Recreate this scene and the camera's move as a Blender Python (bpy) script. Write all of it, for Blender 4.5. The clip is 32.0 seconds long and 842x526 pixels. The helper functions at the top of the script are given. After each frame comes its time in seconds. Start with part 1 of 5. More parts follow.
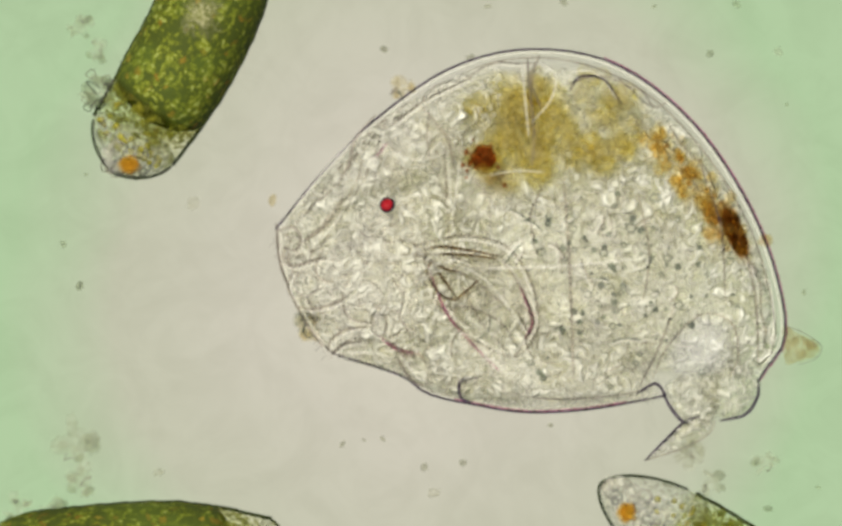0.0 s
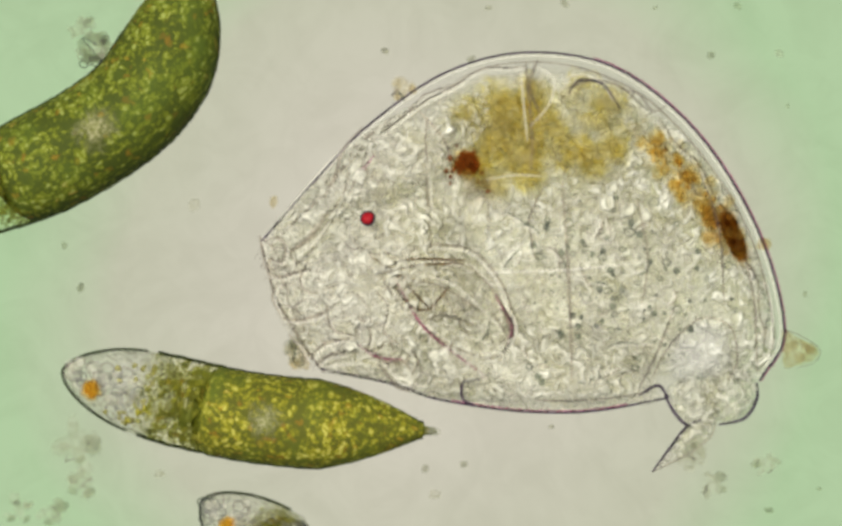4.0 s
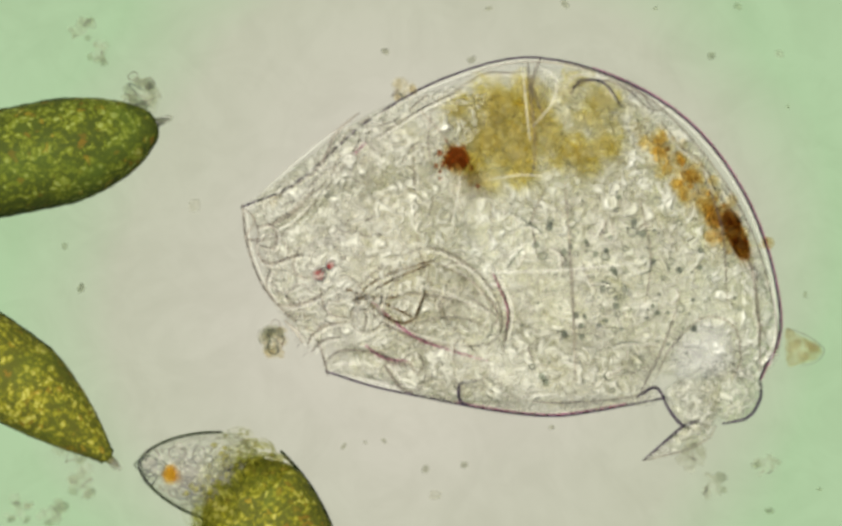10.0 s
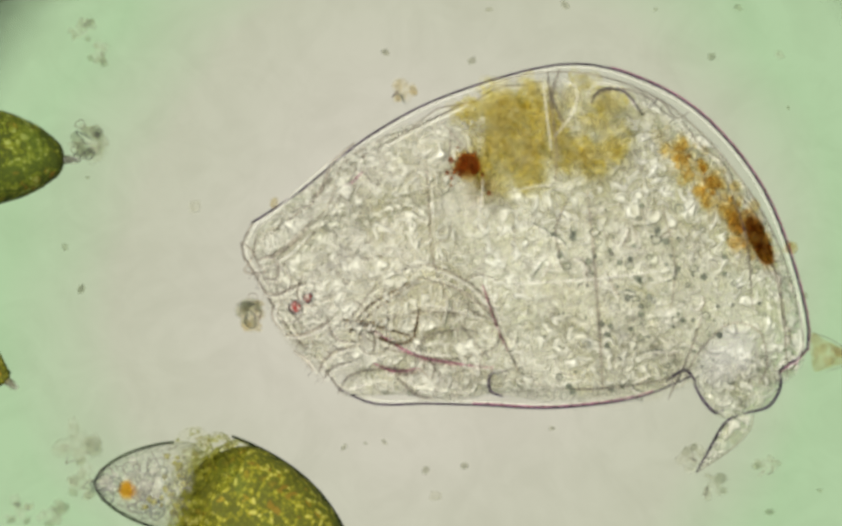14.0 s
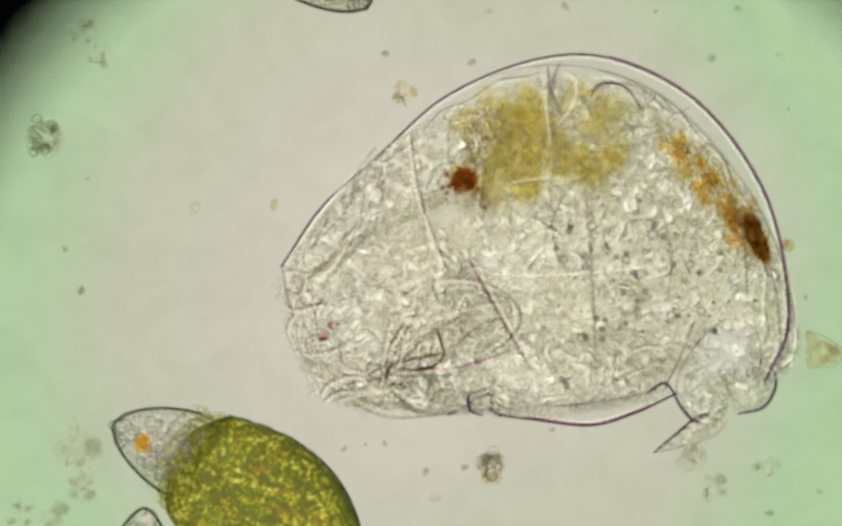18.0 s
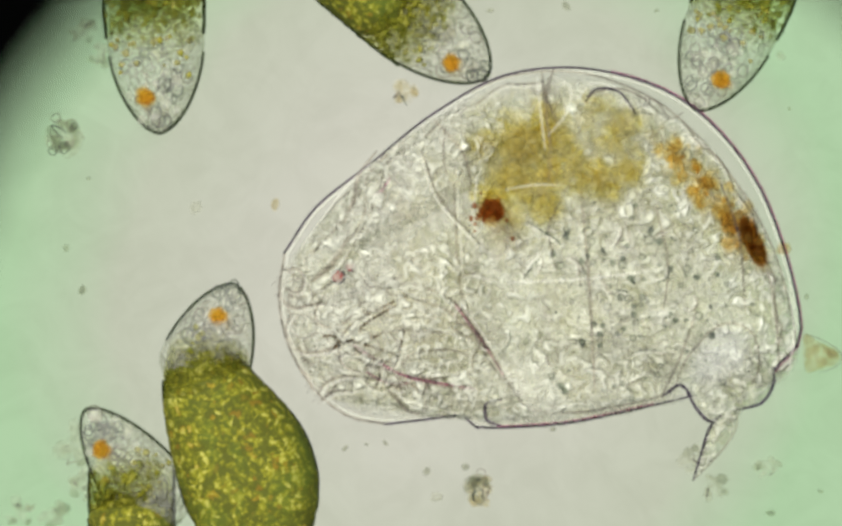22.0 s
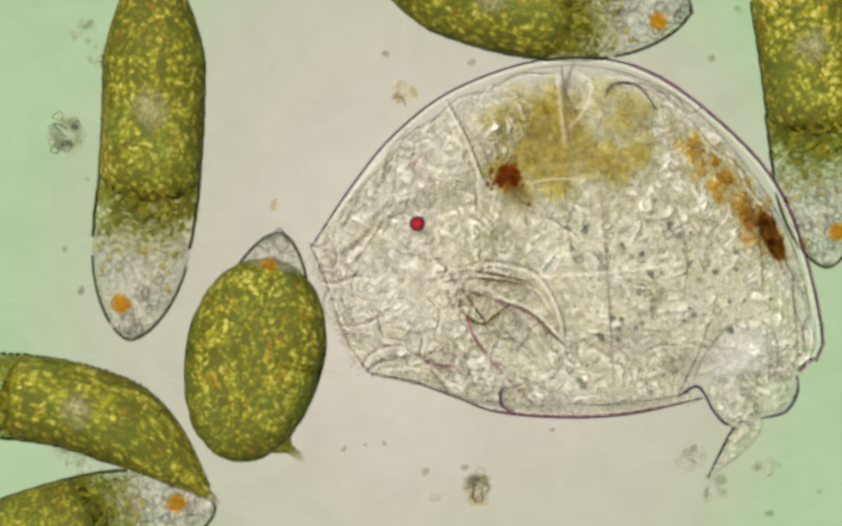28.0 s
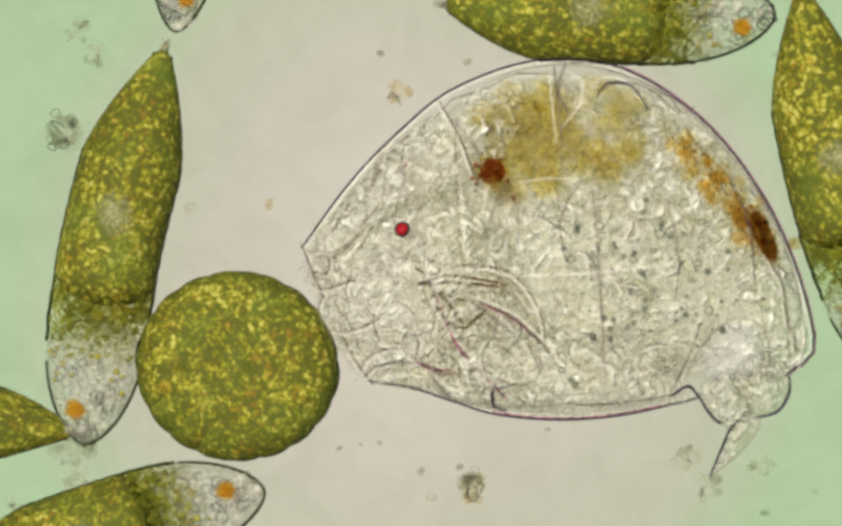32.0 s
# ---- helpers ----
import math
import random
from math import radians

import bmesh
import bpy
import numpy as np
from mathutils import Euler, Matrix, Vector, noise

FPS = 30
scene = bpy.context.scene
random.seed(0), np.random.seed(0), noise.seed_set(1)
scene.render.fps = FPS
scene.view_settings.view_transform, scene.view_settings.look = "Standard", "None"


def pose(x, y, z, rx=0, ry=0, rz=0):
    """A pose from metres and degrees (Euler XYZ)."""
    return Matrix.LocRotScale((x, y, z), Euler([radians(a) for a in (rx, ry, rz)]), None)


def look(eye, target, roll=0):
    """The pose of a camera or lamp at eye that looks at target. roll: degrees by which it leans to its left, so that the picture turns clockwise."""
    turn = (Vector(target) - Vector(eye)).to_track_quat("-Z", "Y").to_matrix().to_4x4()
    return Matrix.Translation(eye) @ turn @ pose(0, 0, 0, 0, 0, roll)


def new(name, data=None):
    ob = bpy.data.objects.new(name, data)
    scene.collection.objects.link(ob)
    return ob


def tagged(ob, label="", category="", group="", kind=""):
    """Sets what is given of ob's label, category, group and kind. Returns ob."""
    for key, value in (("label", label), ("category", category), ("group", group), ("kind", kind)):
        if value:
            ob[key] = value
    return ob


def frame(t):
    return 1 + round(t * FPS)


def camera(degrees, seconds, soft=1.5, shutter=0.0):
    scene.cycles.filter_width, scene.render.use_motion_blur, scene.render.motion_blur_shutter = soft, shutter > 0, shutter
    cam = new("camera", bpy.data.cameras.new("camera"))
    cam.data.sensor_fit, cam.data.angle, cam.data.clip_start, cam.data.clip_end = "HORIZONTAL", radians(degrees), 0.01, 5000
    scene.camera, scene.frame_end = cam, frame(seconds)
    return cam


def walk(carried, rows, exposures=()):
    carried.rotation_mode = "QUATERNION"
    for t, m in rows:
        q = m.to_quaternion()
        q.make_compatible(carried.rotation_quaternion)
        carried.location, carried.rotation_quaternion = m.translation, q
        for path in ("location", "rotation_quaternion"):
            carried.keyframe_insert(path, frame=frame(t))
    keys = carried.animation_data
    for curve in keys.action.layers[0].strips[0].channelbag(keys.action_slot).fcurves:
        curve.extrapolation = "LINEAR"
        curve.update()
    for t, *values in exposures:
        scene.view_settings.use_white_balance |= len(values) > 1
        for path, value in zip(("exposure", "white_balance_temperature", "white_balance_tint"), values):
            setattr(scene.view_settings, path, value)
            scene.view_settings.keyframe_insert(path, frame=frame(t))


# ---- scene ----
# A drop of pond water on a glass slide, seen straight down through a microscope.
# The model is enlarged: one metre stands for about 150 micrometres.
FOV = 12.0
DIST = 1.568 / (2 * math.tan(radians(FOV / 2)))   # height of the eye over the plane in focus
STAGE_Z = -0.20                                   # top of the slide


def blend(rows, t):
    """Value of a table of (seconds, numbers...) at t, straight between its rows."""
    if t <= rows[0][0]:
        return list(rows[0][1:])
    for a, b in zip(rows, rows[1:]):
        if t <= b[0]:
            k = (t - a[0]) / (b[0] - a[0])
            return [p + (q - p) * k for p, q in zip(a[1:], b[1:])]
    return list(rows[-1][1:])


# slow creep of the stage under the lens, in thousandths: seconds, to the right, down
CREEP = [(0, 0, 0), (1, 0, 1), (2, -1, 2), (3, 2, 3), (6, 2, 3), (9, 3, 2), (11, 2, 6), (14, 3, 6), (17, 3, 8), (20, 4, 9),
         (22, 5, 8), (23, 4, 8), (24, 1, 7), (26, 2, 8), (28, 3, 9), (30, -2, 9), (32, -6, 8)]


def at(x, y, z=0.0, t=0.0):
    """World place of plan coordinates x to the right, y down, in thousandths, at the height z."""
    dx, dy = blend(CREEP, t)
    k = (DIST - z) / DIST
    return Vector((((x - 784) * k - dx) / 1000, ((490 - y) * k + dy) / 1000, z))


cam = camera(FOV, 32.0, soft=3.4)
cam.data.dof.use_dof = True
cam.data.dof.focus_distance = DIST
cam.data.dof.aperture_fstop = 16.0
walk(cam, [(t, pose(-dx / 1000, dy / 1000, DIST)) for t, dx, dy in CREEP],
     exposures=[(0, 0.0, 6560, 11.3), (3.2, 0.0, 6560, 11.3), (5.6, 0.0, 6500, 10), (14, 0.0, 6500, 10), (20.2, 0.0, 6500, 10), (21, 0.05, 6250, 8), (23.2, 0.05, 6250, 8), (24, 0.0, 6660, 12.5), (32, 0.0, 6660, 12.5)])

# ---- light: the lamp under the stage, and an added soft fill from above ----
# ambient and sun from above are added; the microscope has only its lamp
world = bpy.data.worlds.new("added_fill")
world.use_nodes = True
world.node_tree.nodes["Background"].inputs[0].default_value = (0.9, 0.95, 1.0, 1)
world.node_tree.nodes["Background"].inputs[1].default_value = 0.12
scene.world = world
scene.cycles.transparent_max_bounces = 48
added_fill = new("top_fill_light", bpy.data.lights.new("top_fill_light", "SUN"))
added_fill.data.energy, added_fill.data.angle, added_fill.data.color = 5.0, radians(12), (1.0, 0.97, 0.9)
added_fill.matrix_world = look((-1.0, 1.2, 6.1), (0, 0, 0))


# ---- materials ----
def tree(name):
    m = bpy.data.materials.new(name)
    m.use_nodes = True
    n = m.node_tree
    n.nodes.clear()
    out = n.nodes.new("ShaderNodeOutputMaterial")

    def add(kind, **inputs):
        node = n.nodes.new("ShaderNode" + kind)
        for key, value in inputs.items():
            key = int(key[1:]) if key[0] == "_" and key[1:].isdigit() else key.replace("_", " ")
            if isinstance(value, bpy.types.NodeSocket):
                n.links.new(value, node.inputs[key])
            else:
                node.inputs[key].default_value = value
        return node
    return m, n, add, out


def ramp(add, fac, stops):
    node = add("ValToRGB", Fac=fac)
    e = node.color_ramp.elements
    while len(e) < len(stops):
        e.new(0.5)
    for el, (p, c) in zip(e, stops):
        el.position, el.color = p, (*c, 1)
    return node.outputs[0]


def where(add):
    """Object space, moved apart from piece to piece."""
    co, info = add("TexCoord"), add("ObjectInfo")
    far = add("VectorMath", _0=(37.0, 11.0, 53.0))
    far.operation = "SCALE"
    far.inputs["Scale"].default_value = 1
    far.id_data.links.new(info.outputs["Random"], far.inputs["Scale"])
    both = add("VectorMath", _0=co.outputs["Object"], _1=far.outputs[0])
    return both.outputs[0]


def film_material(name, stops, scale, milk=(0.9, 0.9, 0.85), milkiness=0.06, relief=0.02, patch=0.0, cell=0.0, lumpy=0.0, folds=0.8, thinning=True):
    """Clear tissue: a colour filter in mottled tints, with a little milky scatter. patch: share left quite clear."""
    m, n, add, out = tree(name)
    p = where(add)
    if lumpy:
        # the pattern runs through the whole thickness
        p = add("VectorMath", _0=p, _1=(1, 1, 0.12))
        p.operation = "MULTIPLY"
        p = p.outputs[0]
    a = add("TexNoise", Vector=p, Scale=scale, Detail=3.0, Roughness=0.55, Distortion=1.6)
    f = a.outputs[0]
    if cell:
        # cell walls: a wandering net of thin darker lines over the mottling
        wob = add("TexNoise", Vector=p, Scale=cell * 0.5, Detail=2.0)
        off = add("VectorMath", _0=wob.outputs["Color"], _1=(0.045, 0.045, 0.045))
        off.operation = "MULTIPLY"
        q = add("VectorMath", _0=p, _1=off.outputs[0])
        v = add("TexVoronoi", Vector=q.outputs[0], Scale=cell)
        v.feature = "DISTANCE_TO_EDGE"
        g = add("Math", _0=0.33, _1=v.outputs[0])
        g.operation = "SUBTRACT"
        g.use_clamp = True
        h2 = add("Math", _0=a.outputs[0], _1=0.68, _2=g.outputs[0])
        h2.operation = "MULTIPLY_ADD"
        f = h2.outputs[0]
    c = ramp(add, f, stops)
    if patch:
        w = add("TexNoise", Vector=p, Scale=scale * 0.3, Detail=3.0)
        k = ramp(add, w.outputs[0], [(patch - 0.09, (0, 0, 0)), (patch + 0.09, (1, 1, 1))])
        mixed = add("MixRGB", _0=k, _1=(0.97, 0.965, 0.94, 1), _2=c)
        c = mixed.outputs[0]
    clear = add("BsdfTransparent", Color=c)
    height, milk_share = f, milkiness
    if lumpy:
        # close-set granules, milky in their middles, fine folds that come and go between: painted refraction relief
        shift = add("TexNoise", Vector=p, Scale=lumpy * 0.45, Detail=1.0)
        by = add("VectorMath", _0=shift.outputs["Color"], _1=(1.1 / lumpy,) * 3)
        by.operation = "MULTIPLY"
        moved = add("VectorMath", _0=p, _1=by.outputs[0])
        fine = add("TexNoise", Vector=moved.outputs[0], Scale=lumpy * 1.25, Detail=2.0, Roughness=0.5, Distortion=1.2)
        net = add("TexVoronoi", Vector=moved.outputs[0], Scale=lumpy * 0.62)
        net.feature = "DISTANCE_TO_EDGE"
        fold = ramp(add, net.outputs[0], [(0.0, (folds,) * 3), (0.10, (0, 0, 0))])
        some = add("TexNoise", Vector=p, Scale=lumpy * 0.3, Detail=2.0)
        kept = ramp(add, some.outputs[0], [(0.44, (0, 0, 0)), (0.62, (1, 1, 1))])
        lines = add("MixRGB", _0=kept, _1=(0, 0, 0, 1), _2=fold)
        dark = ramp(add, fine.outputs[0], [(0.34, (0.82, 0.84, 0.82)), (0.45, (1, 1, 0.985))])
        broad = add("TexNoise", Vector=moved.outputs[0], Scale=lumpy * 0.5, Detail=2.0, Roughness=0.6, Distortion=0.8)
        tone = ramp(add, broad.outputs[0], [(0.36, (0.90, 0.89, 0.79)), (0.44, (0.995, 0.99, 0.94)), (0.52, (1, 1, 1)), (0.62, (1.0, 0.995, 1.0)), (0.70, (0.92, 0.91, 0.89))])
        toned = add("MixRGB", _0=folds, _1=c, _2=tone)
        toned.blend_type = "MULTIPLY"
        c = toned.outputs[0]
        both = add("MixRGB", _0=folds, _1=c, _2=dark)
        both.blend_type = "MULTIPLY"
        # darker tint along the folds stands in for light bent away there
        c = add("MixRGB", _0=lines.outputs[0], _1=both.outputs[0], _2=(0.60, 0.57, 0.58, 1)).outputs[0]
        clear = add("BsdfTransparent", Color=c)
        # whiter granule middles stand in for refracted highlights
        share = add("MapRange", Value=fine.outputs[0])
        share.inputs["From Min"].default_value, share.inputs["From Max"].default_value = 0.42, 0.72
        share.inputs["To Min"].default_value, share.inputs["To Max"].default_value = milkiness * 0.35, min(0.85, milkiness * 5.2)
        milk_share = share.outputs[0]
        height = fine.outputs[0]
    bump = add("Bump", Strength=1.0, Distance=relief, Height=height)
    milky = add("BsdfDiffuse", Color=(*milk, 1), Normal=bump.outputs[0])
    mix = add("MixShader", _0=milk_share, _1=clear.outputs[0], _2=milky.outputs[0])
    if thinning:
        core = add("Attribute")
        core.attribute_name = "core"
        bare = add("BsdfTransparent", Color=(1, 1, 1, 1))
        mix = add("MixShader", _0=core.outputs["Fac"], _1=bare.outputs[0], _2=mix.outputs[0])
    n.links.new(mix.outputs[0], out.inputs[0])
    return m


def line_material(name, tint, body, amount):
    """Dark or bright thread: part filter, part surface."""
    m, n, add, out = tree(name)
    p = where(add)
    a = add("TexNoise", Vector=p, Scale=14.0, Detail=3.0)
    c = ramp(add, a.outputs[0], [(0.3, tint), (0.7, tuple(min(1, v * 1.35 + 0.08) for v in tint))])
    clear = add("BsdfTransparent", Color=c)
    solid = add("BsdfDiffuse", Color=(*body, 1))
    mix = add("MixShader", _0=amount, _1=clear.outputs[0], _2=solid.outputs[0])
    n.links.new(mix.outputs[0], out.inputs[0])
    return m


def solid_material(name, stops, scale, rough=0.55, bump=0.6):
    m, n, add, out = tree(name)
    p = where(add)
    v = add("TexVoronoi", Vector=p, Scale=scale)
    a = add("TexNoise", Vector=p, Scale=scale * 0.22, Detail=3.0)
    isl = add("NewGeometry")
    mixf = add("Math", _0=v.outputs[0], _1=0.55)
    mixf.operation = "MULTIPLY"
    f1 = add("Math", _0=mixf.outputs[0], _1=a.outputs[0])
    f1.operation = "ADD"
    ri = add("Math", _0=isl.outputs["Random Per Island"], _1=0.35)
    ri.operation = "MULTIPLY"
    f2 = add("Math", _0=f1.outputs[0], _1=ri.outputs[0])
    f2.operation = "ADD"
    f3 = add("Math", _0=f2.outputs[0], _1=0.25)
    f3.operation = "SUBTRACT"
    c = ramp(add, f3.outputs[0], stops)
    b = add("Bump", Strength=bump, Distance=0.012, Height=v.outputs[0])
    bsdf = add("BsdfPrincipled", Base_Color=c, Roughness=rough, Normal=b.outputs[0])
    bsdf.inputs["Specular IOR Level"].default_value = 0.15
    n.links.new(bsdf.outputs[0], out.inputs[0])
    return m


def fleck_material(name, stops, thin=0.0):
    """Packed chloroplasts: olive mass of rounded yellow-green bodies. The pattern lies in the stretched-out cell's own space."""
    m, n, add, out = tree(name)
    rest = add("Attribute")
    rest.attribute_name = "rest"
    p = rest.outputs["Vector"]
    wob = add("TexNoise", Vector=p, Scale=34.0, Detail=2.0)
    off = add("VectorMath", _0=wob.outputs["Color"], _1=(0.034, 0.034, 0.034))
    off.operation = "MULTIPLY"
    q = add("VectorMath", _0=p, _1=off.outputs[0])
    v = add("TexVoronoi", Vector=q.outputs[0], Scale=92.0)
    pick = add("SeparateColor", Color=v.outputs["Color"])
    big = add("TexNoise", Vector=p, Scale=9.0, Detail=3.0)
    grain = add("TexNoise", Vector=p, Scale=112.0, Detail=2.0, Distortion=1.8)
    a = add("Math", _0=pick.outputs[0], _1=0.34)
    a.operation = "MULTIPLY"
    d = add("Math", _0=big.outputs[0], _1=0.52, _2=a.outputs[0])
    d.operation = "MULTIPLY_ADD"
    e = add("Math", _0=v.outputs["Distance"], _1=-0.42, _2=d.outputs[0])
    e.operation = "MULTIPLY_ADD"
    h = add("Math", _0=grain.outputs[0], _1=0.46, _2=e.outputs[0])
    h.operation = "MULTIPLY_ADD"
    c = ramp(add, h.outputs[0], stops)
    # here and there a rusty or a grass-green body
    rusty = ramp(add, pick.outputs[1], [(0.93, (0, 0, 0)), (0.97, (0.4, 0.4, 0.4))])
    c = add("MixRGB", _0=rusty, _1=c, _2=(0.30, 0.15, 0.02, 1)).outputs[0]
    grass = ramp(add, big.outputs["Color"], [(0.50, (0, 0, 0)), (0.72, (0.75, 0.75, 0.75))])
    c = add("MixRGB", _0=grass, _1=c, _2=(0.10, 0.145, 0.022, 1)).outputs[0]
    bump = add("Bump", Strength=0.2, Distance=0.008, Height=h.outputs[0])
    bsdf = add("BsdfPrincipled", Base_Color=c, Roughness=0.6, Normal=bump.outputs[0])
    bsdf.inputs["Specular IOR Level"].default_value = 0.03
    last = bsdf
    if thin:
        # loosely packed: clear between the chloroplasts
        spot = add("Math", _0=v.outputs["Distance"], _1=-0.55, _2=pick.outputs[2])
        spot.operation = "MULTIPLY_ADD"
        gap = ramp(add, spot.outputs[0], [(max(0.0, thin - 0.34), (1, 1, 1)), (thin - 0.16, (0, 0, 0))])
        tr = add("BsdfTransparent", Color=(0.97, 0.97, 0.93, 1))
        leaf = add("BsdfTransparent", Color=(0.85, 0.85, 0.52, 1))
        body = add("MixShader", _0=0.6, _1=bsdf.outputs[0], _2=leaf.outputs[0])
        last = add("MixShader", _0=gap, _1=body.outputs[0], _2=tr.outputs[0])
    n.links.new(last.outputs[0], out.inputs[0])
    return m


def nucleus_material():
    """Pale soft body that fades into the green round it; its mesh has the radius one."""
    m, n, add, out = tree("pale_nucleus")
    co = add("TexCoord")
    flat_co = add("VectorMath", _0=co.outputs["Object"], _1=(1, 1, 0))
    flat_co.operation = "MULTIPLY"
    ln = add("VectorMath", _0=flat_co.outputs[0])
    ln.operation = "LENGTH"
    wob = add("TexNoise", Vector=where(add), Scale=3.6, Detail=4.0, Roughness=0.7)
    d = add("Math", _0=wob.outputs[0], _1=0.95, _2=ln.outputs["Value"])
    d.operation = "MULTIPLY_ADD"
    edge = ramp(add, d.outputs[0], [(0.50, (0.1, 0.1, 0.1)), (1.12, (1, 1, 1))])
    fine = add("TexNoise", Vector=where(add), Scale=11.0, Detail=3.0)
    c = ramp(add, fine.outputs[0], [(0.32, (0.14, 0.15, 0.04)), (0.5, (0.25, 0.255, 0.11)), (0.68, (0.38, 0.37, 0.20))])
    bsdf = add("BsdfDiffuse", Color=c)
    tr = add("BsdfTransparent", Color=(1, 1, 1, 1))
    last = add("MixShader", _0=edge, _1=bsdf.outputs[0], _2=tr.outputs[0])
    n.links.new(last.outputs[0], out.inputs[0])
    return m


def lamp_material():
    m, n, add, out = tree("lamp_field")
    co = add("TexCoord")
    grey = add("Mapping", Vector=co.outputs["Object"])
    ln = add("VectorMath", _0=grey.outputs[0])
    ln.operation = "LENGTH"
    wob = add("TexNoise", Vector=co.outputs["Object"], Scale=1.6, Detail=2.0)
    s = add("Math", _0=wob.outputs[0], _1=0.25)
    s.operation = "MULTIPLY"
    d = add("Math", _0=ln.outputs["Value"], _1=s.outputs[0])
    d.operation = "ADD"
    # the lens's green edge tint is painted into the lamp's colour
    c = ramp(add, d.outputs[0], [(0.0, (0.722, 0.682, 0.557)), (0.5, (0.618, 0.597, 0.486)), (0.78, (0.55, 0.565, 0.425)), (1.02, (0.44, 0.61, 0.36))])
    em = add("Emission", Color=c, Strength=1.0)
    n.links.new(em.outputs[0], out.inputs[0])
    return m


LAMP = lamp_material()
GLASS = film_material("slide_glass", [(0.36, (0.965, 0.965, 0.96)), (0.58, (1, 1, 1))], 7.0, milkiness=0.0, thinning=False)
BANDED = [(0.28, (0.96, 0.95, 0.91)), (0.38, (1.0, 1.0, 0.985)), (0.45, (0.92, 0.915, 0.885)), (0.49, (1.0, 1.0, 0.985)), (0.57, (0.985, 0.985, 0.96)), (0.68, (0.82, 0.815, 0.78))]
LORICA = film_material("lorica_clear", BANDED, 26.0, milk=(0.95, 0.96, 0.83), milkiness=0.24, relief=0.06, lumpy=38.0, folds=0.7)
# milky white for the sheet added to brighten the body from behind
BACKING = film_material("body_fluid", [(0.30, (0.985, 0.98, 0.955)), (0.5, (1, 1, 1))], 18.0, milk=(0.96, 0.97, 0.80), milkiness=0.12, relief=0.008)
TISSUE = film_material("clear_tissue", [(0.30, (1.0, 0.995, 0.97)), (0.40, (1.0, 1.0, 0.99)), (0.46, (0.955, 0.95, 0.92)), (0.50, (1.0, 1.0, 0.99)), (0.58, (0.99, 0.985, 0.965)), (0.70, (0.88, 0.865, 0.82))], 26.0, milk=(0.95, 0.95, 0.80), milkiness=0.15, relief=0.06, lumpy=38.0, folds=0.58)
CLEAR = film_material("muscle_clear", [(0.30, (0.975, 0.97, 0.95)), (0.44, (1.0, 1.0, 0.995)), (0.58, (0.985, 0.98, 0.96)), (0.70, (1.0, 1.0, 1.0))], 22.0, milk=(0.96, 0.94, 0.84), milkiness=0.04, relief=0.03, lumpy=34.0, folds=0.4)
VEIL = film_material("granular_tissue", [(0.30, (1.0, 0.995, 0.97)), (0.40, (1.0, 1.0, 0.99)), (0.46, (0.94, 0.935, 0.90)), (0.50, (1.0, 1.0, 0.99)), (0.58, (0.99, 0.985, 0.955)), (0.70, (0.86, 0.845, 0.77))], 34.0, milk=(0.95, 0.93, 0.74), milkiness=0.05, relief=0.06, lumpy=52.0, folds=0.6)
YELLOW = film_material("yellow_tissue", [(0.34, (0.999, 0.995, 0.96)), (0.46, (0.995, 0.988, 0.93)), (0.56, (0.988, 0.965, 0.80)), (0.66, (0.93, 0.875, 0.50))], 46.0, milk=(0.96, 0.86, 0.42), milkiness=0.03, relief=0.03, patch=0.535, cell=54.0, lumpy=50.0, folds=0.22)
AMBER = film_material("amber_tissue", [(0.34, (0.996, 0.985, 0.94)), (0.50, (0.985, 0.96, 0.86)), (0.60, (0.955, 0.885, 0.66)), (0.72, (0.83, 0.67, 0.34))], 42.0, milk=(0.85, 0.6, 0.2), milkiness=0.02, patch=0.48, cell=52.0)
BROWN = film_material("brown_food", [(0.35, (0.70, 0.53, 0.30)), (0.5, (0.95, 0.88, 0.70)), (0.65, (0.84, 0.71, 0.47))], 44.0, milk=(0.5, 0.35, 0.12), milkiness=0.02, patch=0.42)
CORE = film_material("dark_food", [(0.35, (0.30, 0.16, 0.035)), (0.5, (0.72, 0.50, 0.20)), (0.65, (0.42, 0.25, 0.07))], 60.0, milk=(0.3, 0.16, 0.03), milkiness=0.02)
PALE = film_material("pale_bladder", [(0.4, (0.97, 0.97, 0.97)), (0.6, (1, 1, 1))], 12.0, milk=(0.86, 0.86, 0.88), milkiness=0.14, relief=0.004)
FLOC = film_material("pale_floc", [(0.36, (0.84, 0.84, 0.78)), (0.6, (0.99, 0.99, 0.97))], 40.0, milkiness=0.05)
YFLOC = film_material("yellow_floc", [(0.36, (0.80, 0.73, 0.54)), (0.6, (0.99, 0.97, 0.90))], 40.0, milkiness=0.05)
DARKFLOC = film_material("grey_floc", [(0.35, (0.70, 0.71, 0.66)), (0.6, (0.90, 0.90, 0.85))], 40.0, milkiness=0.02)
SPECK = film_material("dark_speck", [(0.35, (0.58, 0.59, 0.54)), (0.6, (0.84, 0.84, 0.78))], 40.0, milkiness=0.02)
INK = line_material("dark_cuticle", (0.34, 0.29, 0.38), (0.06, 0.05, 0.08), 0.2)
FAINT = line_material("grey_fibre", (0.66, 0.64, 0.62), (0.3, 0.28, 0.28), 0.08)
# white fibres and granules, also painted refraction highlights beside dark lines
BRIGHT = line_material("fibre_and_glint", (0.99, 0.99, 0.97), (0.97, 0.95, 0.84), 0.16)
